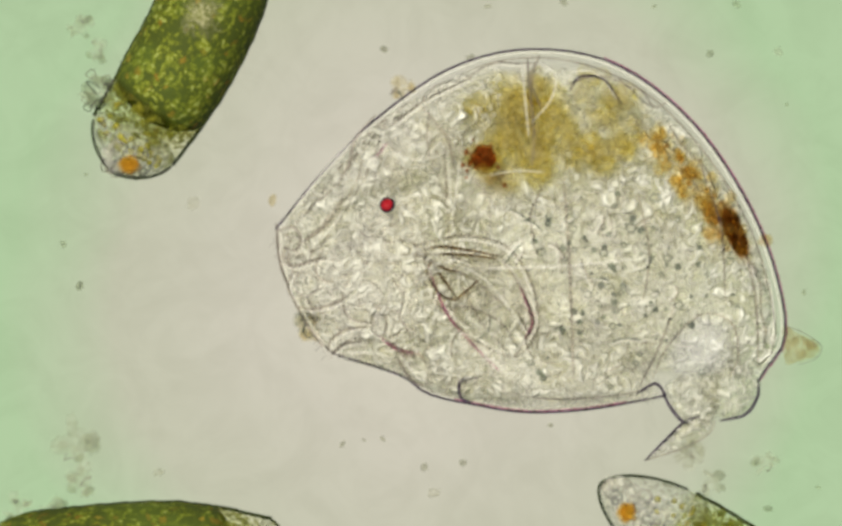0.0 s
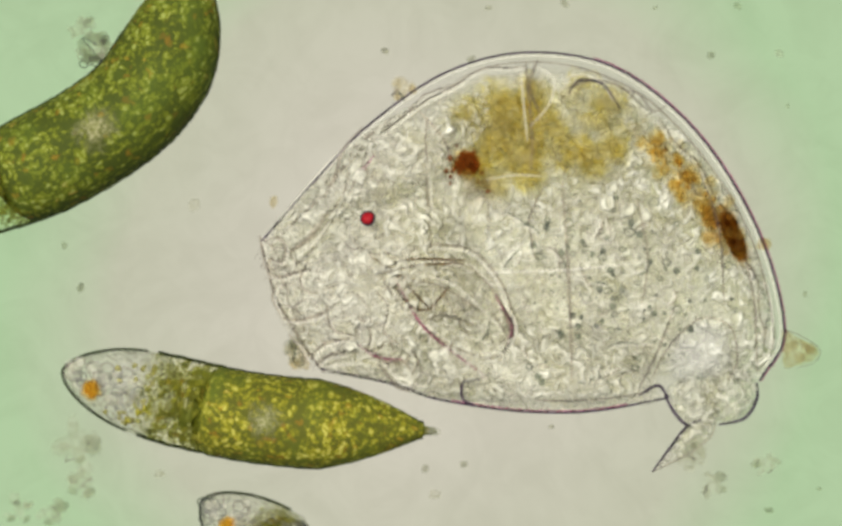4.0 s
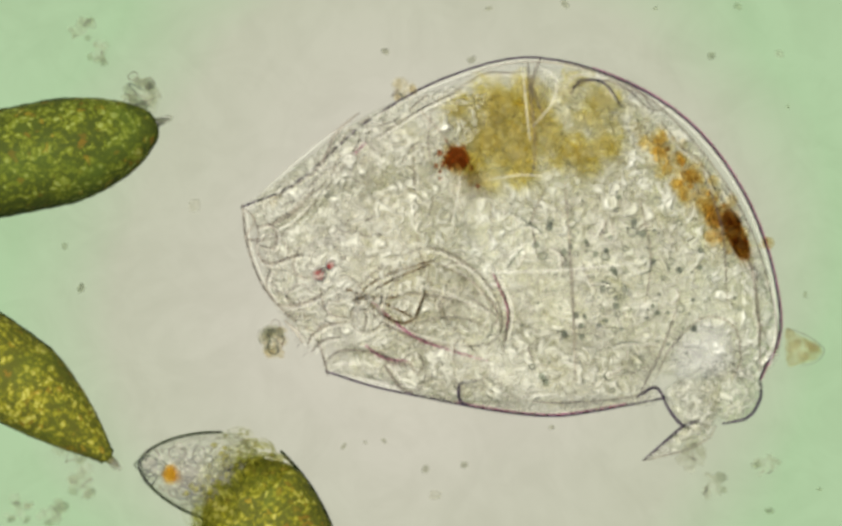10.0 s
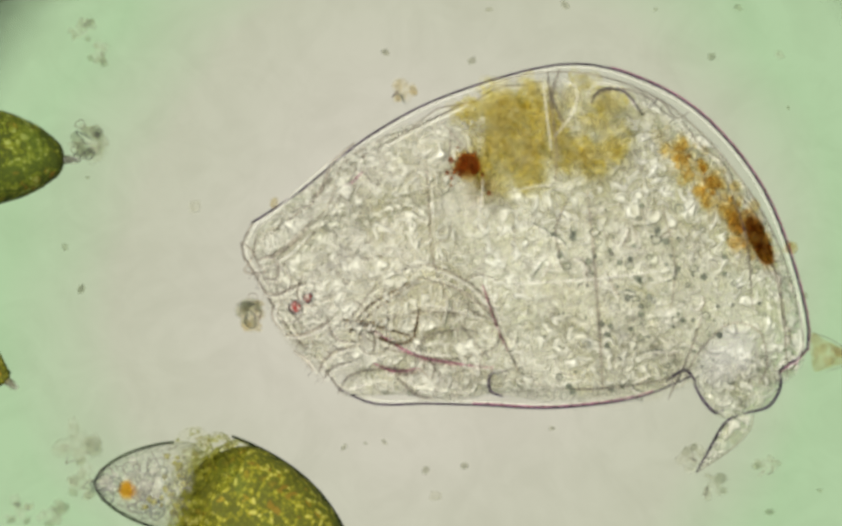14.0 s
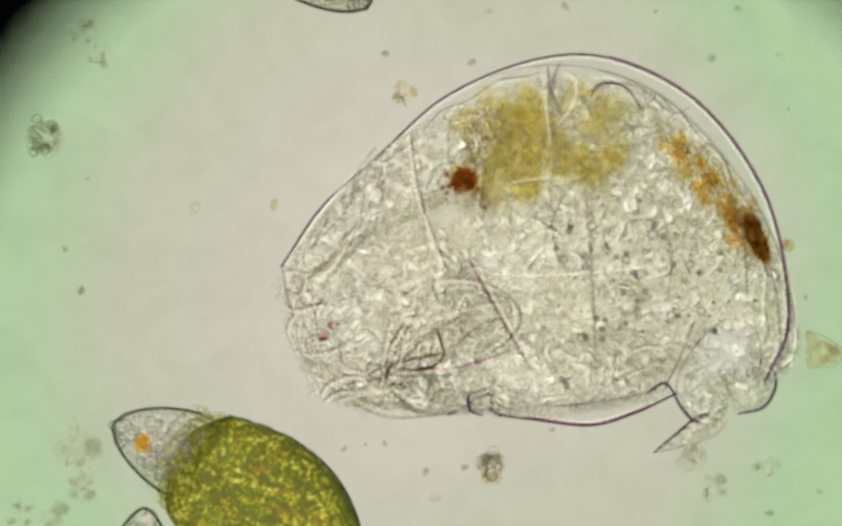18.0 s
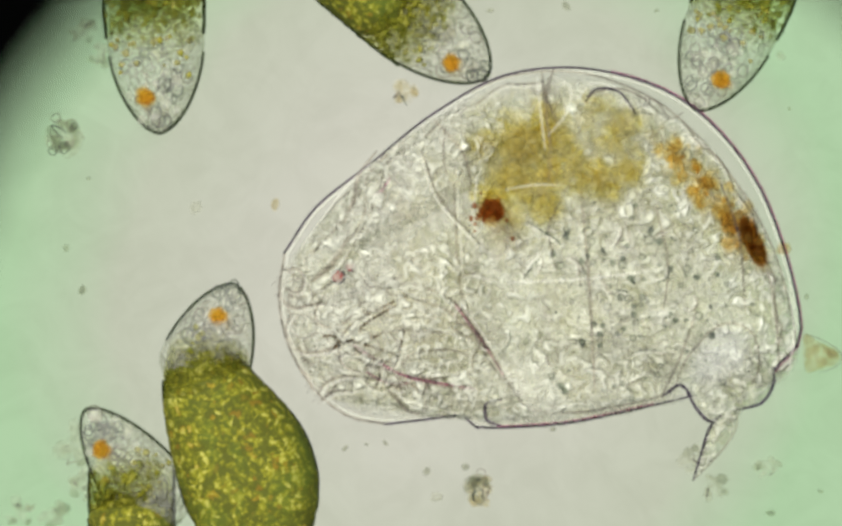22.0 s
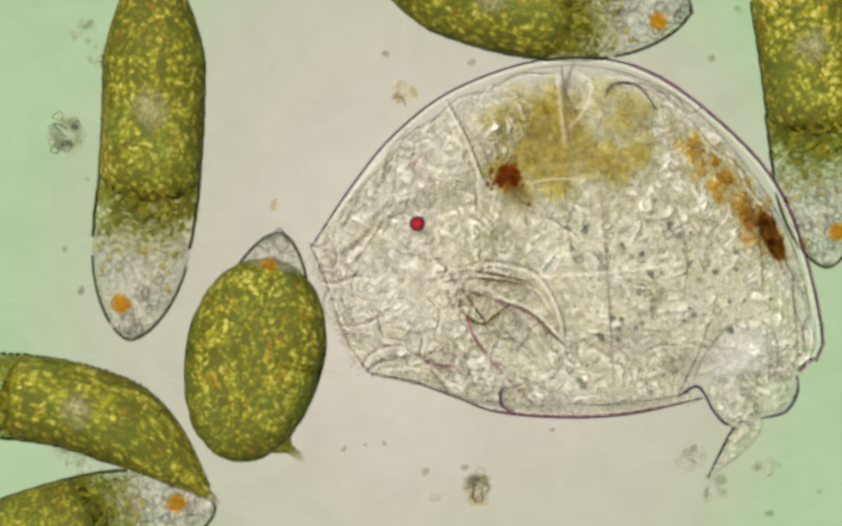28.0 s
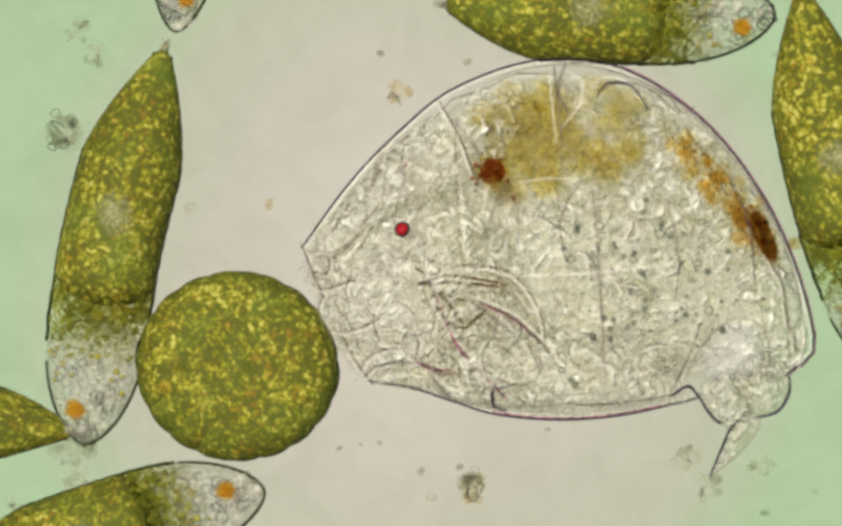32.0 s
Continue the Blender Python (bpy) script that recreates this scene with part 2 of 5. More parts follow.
GRAIN = solid_material("chloroplast_grain", [(0.2, (0.10, 0.105, 0.010)), (0.5, (0.17, 0.165, 0.014)), (0.8, (0.30, 0.28, 0.035))], 40.0, bump=0.1)
CLEARTIP = film_material("clear_cytoplasm", [(0.34, (0.58, 0.59, 0.52)), (0.46, (0.90, 0.91, 0.86)), (0.54, (0.99, 0.99, 0.97)), (0.66, (0.76, 0.76, 0.68))], 46.0, milk=(0.92, 0.92, 0.85), milkiness=0.17, relief=0.03, thinning=False)
OLIVE = [(0.36, (0.090, 0.096, 0.016)), (0.46, (0.140, 0.142, 0.017)), (0.54, (0.205, 0.198, 0.018)), (0.63, (0.30, 0.285, 0.032)), (0.74, (0.45, 0.425, 0.10))]
DEEP = [(p, (cr * 0.60, cg * 0.73, cb * 0.80)) for p, (cr, cg, cb) in OLIVE]
GREENSEG = fleck_material("chloroplast_mass", OLIVE)
DEEPSEG = fleck_material("deep_chloroplast_mass", DEEP)
LOOSE = [fleck_material("loose_chloroplasts", [(p, (cr * 1.1, cg * 1.1, cb * 1.2)) for p, (cr, cg, cb) in OLIVE], thin) for thin in (0.86, 0.72, 0.56, 0.36, 0.18)]
NUCLEUS = nucleus_material()
ORANGE = film_material("orange_eyespot", [(0.35, (0.91, 0.56, 0.10)), (0.65, (0.97, 0.76, 0.26))], 70.0, milk=(0.72, 0.40, 0.04), milkiness=0.30)
RED = solid_material("red_eye", [(0.2, (0.1740, 0.0017, 0.0035)), (0.7, (0.3480, 0.0116, 0.0174))], 20.0)
RUST = film_material("rust_gland", [(0.36, (0.36, 0.10, 0.03)), (0.5, (0.74, 0.38, 0.09)), (0.64, (0.48, 0.17, 0.04))], 52.0, milk=(0.30, 0.09, 0.015), milkiness=0.30)
# rose folds, and the lens's colour fringe painted along the edges
ROSE = line_material("rose_fold_and_fringe", (0.70, 0.46, 0.58), (0.30, 0.16, 0.24), 0.08)
JAW = line_material("horn_jaw", (0.42, 0.34, 0.22), (0.14, 0.10, 0.06), 0.15)
DROP = line_material("dark_droplet", (0.52, 0.54, 0.50), (0.2, 0.22, 0.2), 0.2)
PELLICLE = line_material("pellicle", (0.20, 0.23, 0.15), (0.05, 0.07, 0.03), 0.3)
BLACK = solid_material("black_anodised_metal", [(0.2, (0.0006, 0.0007, 0.0006)), (0.8, (0.0015, 0.0016, 0.0015))], 5.0, rough=0.95, bump=0.05)
BLACK.node_tree.nodes["Principled BSDF"].inputs["Specular IOR Level"].default_value = 0.0


# ---- mesh makers ----
def link(name, bm, material, parent=None, label=""):
    me = bpy.data.meshes.new(name)
    bm.to_mesh(me)
    bm.free()
    for p in me.polygons:
        p.use_smooth = True
    for m in material if isinstance(material, (list, tuple)) else [material]:
        me.materials.append(m)
    ob = new(name, me)
    if parent:
        ob.parent = parent
    if label:
        ob["label"] = label
    return ob


def part(name, bm, material, parent, label=""):
    return link(name, bm, material, parent, label)


def spline(pts, n, closed=False):
    """n places along a smooth curve through pts."""
    P = [Vector(p) for p in pts]
    m = len(P)
    out = []
    spans = m if closed else m - 1
    for i in range(n):
        u = i / n * spans if closed else i / (n - 1) * spans
        k = min(int(u), spans - 1)
        f = u - k
        if closed:
            a, b, c, d = P[(k - 1) % m], P[k % m], P[(k + 1) % m], P[(k + 2) % m]
        else:
            b, c = P[k], P[k + 1]
            a = P[k - 1] if k else b * 2 - c
            d = P[k + 2] if k + 2 < m else c * 2 - b
        out.append(0.5 * (b * 2 + (c - a) * f + (a * 2 - b * 5 + c * 4 - d) * f * f + (b * 3 - a - c * 3 + d) * f ** 3))
    return out


def loft(bm, rings, cap=True, mat=0):
    """Skin over rings of places."""
    vs = [[bm.verts.new(p) for p in r] for r in rings]
    m = len(rings[0])
    for a, b in zip(vs, vs[1:]):
        for i in range(m):
            bm.faces.new((a[i], a[(i + 1) % m], b[(i + 1) % m], b[i])).material_index = mat
    if cap:
        bm.faces.new(vs[0][::-1]).material_index = mat
        bm.faces.new(vs[-1]).material_index = mat
    return bm


def pillow(outline, height, n=96, rings=7, wobble=0.0, seed=0, soft=(0.17, 0.17)):
    """Closed rounded body over a smooth outline in the plane. soft: how far in it thins out, at its left and at its right end."""
    P = spline([(x, y, 0) for x, y in outline], n, True)
    c = sum(P, Vector()) / n
    rows = []
    steps = [math.sin(math.pi / 2 * (k / rings)) for k in range(rings)]
    for side in (-1, 1):
        seq = range(rings) if side > 0 else range(rings - 1, 0, -1)
        for k in seq:
            z = side * height * steps[k]
            s = math.sqrt(max(0, 1 - steps[k] ** 2))
            ring = []
            for p in P:
                q = c + (p - c) * s
                w = wobble * noise.noise(Vector((q.x * 14 + seed, q.y * 14, z * 9)))
                ring.append(Vector((q.x + w, q.y + w, z + w)))
            rows.append(ring)
    bm = bmesh.new()
    loft(bm, rows)
    # thickness: nothing at the rim, full a little way in
    core = bm.verts.layers.float.new("core")
    levels = [steps[k] for k in range(rings - 1, 0, -1)] + steps
    bm.verts.ensure_lookup_table()
    for i, v in enumerate(bm.verts):
        across = min(1.0, max(0.0, (v.co.x - c.x) * 2.2 + 0.5))
        f = min(1.0, (1 - math.sqrt(max(0.0, 1 - levels[i // n] ** 2))) / (soft[0] + (soft[1] - soft[0]) * across))
        v[core] = f * f * (3 - 2 * f)
    return bm


def tube(pts, r, n=40, sides=6, taper=0.5, bm=None, closed=False):
    """Round thread along a smooth curve, thinner towards its ends."""
    P = spline(pts, n, closed)
    bm = bm or bmesh.new()
    rings = []
    for i, p in enumerate(P):
        a, b = (P[i - 1], P[(i + 1) % n]) if closed else (P[max(i - 1, 0)], P[min(i + 1, n - 1)])
        d = (b - a).normalized()
        s = d.cross(Vector((0, 0, 1)))
        s = s.normalized() if s.length > 1e-4 else Vector((1, 0, 0))
        up = s.cross(d)
        k = r if closed else r * (taper + (1 - taper) * max(0.0, math.sin(math.pi * i / (n - 1))) ** 0.5)
        rings.append([p + (s * math.cos(q) + up * math.sin(q)) * k for q in [math.tau * j / sides for j in range(sides)]])
    if closed:
        rings.append(rings[0])
    loft(bm, rings, cap=not closed)
    return bm


def lump(r, seed, rough=0.35, level=2, flat=1.0):
    """Uneven rounded lump."""
    bm = bmesh.new()
    bmesh.ops.create_icosphere(bm, subdivisions=level, radius=1.0)
    core = bm.verts.layers.float.new("core")
    for v in bm.verts:
        k = 1 + rough * noise.noise(v.co * 1.7 + Vector((seed * 3.7, seed, -seed)))
        v[core] = min(1.0, abs(v.co.z) * 1.25) ** 1.4
        v.co = Vector((v.co.x * k, v.co.y * k, v.co.z * k * flat)) * r
    return bm


def merge(bm, other, m=None, mat=0):
    me = bpy.data.meshes.new("tmp")
    if m:
        bmesh.ops.transform(other, matrix=m, verts=other.verts)
    for f in other.faces:
        f.material_index = mat
    other.to_mesh(me)
    other.free()
    bm.from_mesh(me)
    bpy.data.meshes.remove(me)
    return bm


# ---- the stage ----
lamp = link("lamp_field", loft(bmesh.new(), [[(2.6 * math.cos(a), 2.6 * math.sin(a), z) for a in [math.tau * i / 64 for i in range(64)]] for z in (-0.05, 0.0)]), LAMP)
lamp.location = (0.02, -0.03, -0.9)
tagged(lamp, "round frosted glowing microscope lamp under the glass slide", "lamp", kind="structure")
slab = bmesh.new()
loft(slab, [[(x, y, z) for x, y in ((-2.4, -1.6), (2.4, -1.6), (2.4, 1.6), (-2.4, 1.6))] for z in (-0.14, 0.0)])
slide = link("ground", slab, GLASS)
for f in slide.data.polygons:
    f.use_smooth = False
slide.location.z = STAGE_Z
tagged(slide, "clear glass microscope slide under a film of water", "slide", kind="structure")

RIM_GAP = 0.38      # the rim stands close under the eye, far out of focus
RIM_Z = DIST - RIM_GAP
BORE = 1.026 * RIM_GAP / DIST
ring = bmesh.new()
loft(ring, [[(r * math.cos(a), r * math.sin(a), z) for a in [math.tau * i / 128 for i in range(128)]]
            for r, z in ((BORE, -0.005), (BORE, 0.005), (BORE * 2.4, 0.01), (BORE * 2.4, -0.01), (BORE, -0.005))], cap=False)
rim = link("eyepiece_rim", ring, BLACK)
tagged(rim, "black metal rim of the microscope eyepiece", "eyepiece", kind="structure")

MOVES = []      # (thing, rows) to be keyed at the end


# ---- euglenas: green cells that glide, bend and round up ----
def segment_mesh(mass, r, squash, x0, home, wall, half=False, band=0.0):
    """Rounded slice of a cell. x0: its place along the stretched-out cell, home: where that cell's pattern begins."""
    bm = bmesh.new()
    bmesh.ops.create_uvsphere(bm, u_segments=28, v_segments=14, radius=1.0)
    if half:
        # loose matter lines the upper wall alone
        bmesh.ops.delete(bm, geom=[v for v in bm.verts if v.co.z < -0.05], context="VERTS")
    me = bpy.data.meshes.new("body_segment")
    bmesh.ops.transform(bm, matrix=Matrix.Diagonal((r * squash, r, r, 1)), verts=bm.verts)
    # the pellicle seen edge on: a short stretch of wall on either side, from the slice before to the slice after
    h, r_front, r_back = wall or (0, 0, 0)
    for side in (-1, 1) if wall else ():
        merge(bm, tube([(h, side * (r_front - 0.0016), 0), (0, side * ((r_front + r_back) / 2 - 0.0016), 0), (-h, side * (r_back - 0.0016), 0)], 0.0034, 5, 6, 0.9), Matrix.Identity(4), 1)
    bm.to_mesh(me)
    bm.free()
    for p in me.polygons:
        p.use_smooth = True
    rest = me.attributes.new("rest", "FLOAT_VECTOR", "POINT")
    for k, v in enumerate(me.vertices):
        rest.data[k].vector = (v.co.x + x0 + home, v.co.y + home * 0.7 + band, v.co.z)
    for m in (mass, PELLICLE):
        me.materials.append(m)
    return me


def tip_girth(u):
    """Girth of the clear front end, from its root (0) to its blunt tip (1)."""
    return (1 - u ** 2.1) ** 0.6 * (1 - 0.12 * u) if u < 1 else 0.0


def tip_mesh(length, r0, seed):
    """Clear rounded front end: from the radius r0 at x=0 to a blunt tip at x=length."""
    rings = []
    for u in (-0.34, -0.3, -0.22, -0.1):
        k = r0 * 0.97 * math.sqrt(max(0.0004, 1 - (u / 0.345) ** 2))
        rings.append([(u * length, k * math.cos(a), k * math.sin(a)) for a in [math.tau * j / 20 for j in range(20)]])
    for i in range(19):
        u = math.sin(math.pi / 2 * i / 18)
        k = max(0.001, r0 * tip_girth(u))
        rings.append([(u * length, k * (1 + 0.04 * noise.noise(Vector((u * 9, a, seed)))) * math.cos(a), k * math.sin(a)) for a in [math.tau * j / 20 for j in range(20)]])
    return loft(bmesh.new(), rings)


def tip_edge(length, r0):
    """The pellicle seen edge on, round the clear end."""
    us = [math.sin(math.pi / 2 * (i + 1.0) / 10) for i in range(10)]
    pts = [(u * length, r0 * tip_girth(u), 0) for u in us] + [(u * length, -r0 * tip_girth(u), 0) for u in us[-2::-1]]
    return tube(pts, 0.0030, 60, 6, 0.8)


def tail_mesh(length, r0, spike=0.22):
    """Tapered hind end with a fine point, towards -x; its root is rounded and sits inside the last slices."""
    rings = []
    for u in (-0.24, -0.2, -0.1):
        k = r0 * math.sqrt(max(0.001, 1 - (u / 0.245) ** 2))
        rings.append([(-u * length, k * math.cos(a), k * math.sin(a)) for a in [math.tau * j / 20 for j in range(20)]])
    for i in range(21):
        u = i / 20
        k = r0 * (1 - u / (1 - spike)) ** 0.9 if u < 1 - spike else 0
        k = max(k, 0.0085 * min(1.0, (1 - u) / spike) ** 0.7, 0.0010)
        rings.append([(-u * length, k * math.cos(a), k * math.sin(a)) for a in [math.tau * j / 20 for j in range(20)]])
    return loft(bmesh.new(), rings)


def with_rest(ob, x0, home):
    """Gives a part of a cell its place in the stretched-out cell."""
    rest = ob.data.attributes.new("rest", "FLOAT_VECTOR", "POINT")
    for k, v in enumerate(ob.data.vertices):
        rest.data[k].vector = (v.co.x + x0 + home, v.co.y + home * 0.7, v.co.z)
    return ob


def profile(s, blunt=1.3):
    """Girth along a cell, front to tail."""
    front = 0.90 + 0.10 * min(1.0, max(0.0, s - 0.1) / 0.2)
    back = 1.0 if s < 0.68 else max(0.0, 1 - ((s - 0.68) / 0.32) ** blunt)
    return front * back


def euglena(label, rows, girth, n=40, clear=0.2, seed=1, spot=0.2, pale=True, z=None, ball=(), blunt=1.3, deep=False, snout=None):
    """A cell of n rounded slices in a row. rows: seconds, girth, then the spine from front to tail.
    ball: rows of seconds, middle x, y, half length, half width, turn, length of the clear front left bare: the cell drawn together."""
    z = STAGE_Z + girth / 1000 if z is None else z
    rng = random.Random(seed)
    root = tagged(new("euglena"), label, "green cell", group="euglenas in the drop")
    long = 0.72
    numbers = [r[1] for r in rows if not isinstance(r[1], tuple)]
    if len(numbers) == len(rows) and max(numbers) < 1.25 * min(numbers):
        seen = sorted(numbers)[len(numbers) // 2]
        rows = [(r[0], seen, *r[2:]) for r in rows]
    least = min(min(r[1]) if isinstance(r[1], tuple) else r[1] for r in rows) / 1000
    first = clear + 0.35 * least / long
    end = 0.95 if blunt < 1.6 else 0.915
    S = [first + (end - first) * i / (n - 1) for i in range(n)]

    def girth_at(g, s):
        """Girth of a row at s: one number, or one for the front and one for the hind part."""
        g0, g1 = g if isinstance(g, tuple) else (g, g)
        k = min(1.0, max(0.0, (s - 0.25) / 0.4))
        return (g0 + (g1 - g0) * k * k * (3 - 2 * k)) / 1000 * profile(s, blunt)
    rad = [min(girth_at(r[1], s) for r in rows) * 0.995 for s in S]
    segs = []
    middle = rows[len(rows) // 2][2:]
    whole = sum(math.dist(a, b) for a, b in zip(middle, middle[1:])) / 1000     # length of the cell
    loose = 12 if ball else (10 if clear > 0.1 else 7)
    for i in range(n):
        squash = max(0.45, min(1.0, 0.6 + 0.06 * max(0, i - loose), 0.8 + 0.05 * (n - 1 - i)))
        if ball and i >= loose:
            squash = 1.0
        gap = (S[1] - S[0]) * whole
        slope = ((rad[max(0, i - 1)] - rad[min(n - 1, i + 1)]) / 2) * 0.55
        wall = None if ball else (gap * 0.62, rad[i] + slope, rad[i] - slope)
        if i < loose:
            mass, half = LOOSE[min(4, i // 2)], True
        else:
            mass, half = DEEPSEG if deep else GREENSEG, False
        ob = new("body_segment", segment_mesh(mass, rad[i], squash, -S[i] * whole, seed * 3.1, wall, half, 0.37 * (i % 5) if ball else 0.0))
        ob.parent = root
        segs.append(ob)
    reach = clear * long + 0.35 * least
    nose = (snout / 1000 if snout else rad[0]) * 0.985
    front = part("clear_tip", tip_mesh(reach, nose, seed), CLEARTIP, root, "colourless granular front end")
    part("pellicle_edge", tip_edge(reach, nose), PELLICLE, front, "thin dark edge of the clear end")
    for k in range(62):
        u, a = rng.uniform(0.12, 0.95), rng.uniform(0, math.tau)
        q = least * 0.85 * tip_girth(u) * rng.uniform(0.15, 0.95)
        r = rng.uniform(0.006, 0.013)
        if k % 5 < 3:
            bm = tube([(r * 1.2 * rng.uniform(0.75, 1.2) * math.cos(w), r * rng.uniform(0.75, 1.2) * math.sin(w), 0) for w in [math.tau * j / 7 for j in range(7)]], 0.0017, 24, 5, closed=True)
        else:
            bm = lump(r * rng.uniform(0.8, 1.15), k, 0.5, 2)
        g = part("granule", bm, (FAINT, DROP, FAINT, BRIGHT, BRIGHT)[k % 5], front)
        g.location = (u * reach, q * math.cos(a), q * abs(math.sin(a)))
    for k in range(20):
        u, a = rng.uniform(0.0, 0.5) * rng.random() ** 0.6, rng.uniform(-1.1, 1.1)
        q = rad[0] * tip_girth(u) * rng.uniform(0.85, 0.97)
        g = part("chloroplast", lump(rng.uniform(0.0035, 0.007), k, 0.9, 2, 0.35), GRAIN, front)
        g.location = (u * reach, q * math.sin(a), q * math.cos(a))
    dot = part("eyespot", lump(0.0185, seed * 1.7, 0.4, 4, 0.4), ORANGE, front, "orange eyespot")
    dot.location = (reach * 0.62, least * spot, least * 0.72)
    root_s = max(0.5, 1 - least * 1.1 / whole)
    tail = with_rest(part("tail", tail_mesh(least * 1.1, min(girth_at(r[1], root_s) for r in rows) * 0.82), DEEPSEG if deep else GREENSEG, root, "tapered tail with a fine point"), -root_s * whole, seed * 3.1)
    part("tail_point", tube([(-least * 0.80, 0, 0.004), (-least * 0.95, 0, 0.004), (-least * 1.16, 0, 0.002)], 0.0085, 12, 8, 0.3), CLEARTIP, tail, "colourless fine point")
    if pale:
        core = part("nucleus", lump(1.0, seed + 3, 0.25, 4, 0.3), NUCLEUS, segs[n * 4 // 9], "pale nucleus showing through the green")
        core.location = (0, 0, rad[n * 4 // 9] * 0.86)
        core.scale = (least * 0.85, least * 0.85, least * 0.7)
    def sink(i):
        """The last loose slices slip under the packed ones."""
        return 0.0 if ball or i >= loose else -0.004 * max(0, i - loose + 6)
    keys = {k: [] for k in ["root", "front", "tail"] + list(range(n))}
    sides = [(i, side) for i in range(9, n - 1) for side in (-1, 1)] if ball else []
    walls = {q: part("pellicle_piece", tube([(-0.0155, 0, 0), (0, 0, 0), (0.0155, 0, 0)], 0.0030, 5, 6, 0.8), PELLICLE, root, "short piece of the dark cell wall") for q in sides}
    for q in sides:
        keys[q] = []
    states = [(r[0], "chain", r) for r in rows] + [(r[0], "ball", r) for r in ball]
    for t, how, r in sorted(states, key=lambda q: q[0]):
        if how == "chain":
            pts = [at(p[0], p[1], z, t) for p in r[2:]]
            curve = spline(pts, 101)
            lens = [0.0]
            for a, b in zip(curve, curve[1:]):
                lens.append(lens[-1] + (b - a).length)

            def along(s):
                want, k = s * lens[-1], 1
                while k < 100 and lens[k] < want:
                    k += 1
                f = (want - lens[k - 1]) / max(1e-9, lens[k] - lens[k - 1])
                p = curve[k - 1].lerp(curve[k], f)
                a, b = curve[max(0, k - 6)], curve[min(100, k + 5)]
                return p, (a - b).normalized()
            wide = [girth_at(r[1], s) for s in S]
            places = [along(s) for s in S]
            tip, root_at = along(0.0)[0], along(first)[0]
            aim = (tip - root_at).normalized()
            fp = (tip - aim * reach, aim)
            tp = along(1.0)
            tp = (tp[0] + tp[1] * least * 1.1, tp[1])
        else:
            _, cx, cy, a, b, turn, bare = r
            c = at(cx, cy, z, t)
            d = Vector((math.cos(radians(turn)), math.sin(radians(turn)), 0))
            a, b = a / 1000, b / 1000
            places, wide = [], []
            big = [i for i in range(loose, n) if rad[i] > 0.75 * max(rad)]
            for i, s in enumerate(S):
                k = math.cos(math.pi * big.index(i) / (len(big) - 1)) if i in big else 0.3 - 0.04 * i if i < loose else -0.3
                u = k * (a - rad[i]) - max(0.0, k) * bare / 1000
                places.append((c + d * u, d))
                wide.append(rad[i] + math.sqrt(max(0, 1 - k * k)) * (b - rad[i]))
            fp = (c + d * (a - reach - 0.004 if bare > 10 else a - reach - 0.07), d)
            aside = bare / 50
            tail_d = (d + Vector((-1.4, 0, 0)) * aside).normalized()
            tp = (c - d * (a - least * (0.75 if a > 1.2 * b else 1.4)) + Vector((0.045, 0, 0)) * aside, tail_d)
        side = Vector((0, 0, 1))
        mid = places[n // 2]
        frame_m = Matrix.Translation(mid[0]) @ Matrix.Rotation(math.atan2(mid[1].y, mid[1].x), 4, "Z")
        back = frame_m.inverted()
        keys["root"].append((t, frame_m))

        def put(key, p, d, drop=0.0):
            keys[key].append((t, back @ Matrix.Translation(p + Vector((0, 0, drop))) @ Matrix.Rotation(math.atan2(d.y, d.x), 4, "Z")))
        for i, (p, d) in enumerate(places):
            across = side.cross(d)
            off = ((-1, 1, 0, -0.55, 0.55)[i % 5] if ball else (-1, 1, 0)[i % 3]) * max(0.0, wide[i] - rad[i])
            put(i, p + across * off, d, drop=sink(i))
        for i, side_sign in sides:
            j = min(max(i, big[0] + 1), big[-1] - 1) if how == "ball" else i
            edge = [places[k][0] + side.cross(places[k][1]) * side_sign * (max(wide[k], rad[k]) - 0.0015) for k in (j - 1, j, min(n - 1, j + 1))]
            put((i, side_sign), edge[1], edge[0] - edge[2])
        put("front", *fp, drop=-0.01)
        put("tail", *tp)
    MOVES.append((root, keys["root"]))
    MOVES.append((front, keys["front"]))
    MOVES.append((tail, keys["tail"]))
    for q in sides:
        MOVES.append((walls[q], keys[q]))
    for i in range(n):
        MOVES.append((segs[i], keys[i]))
    return root


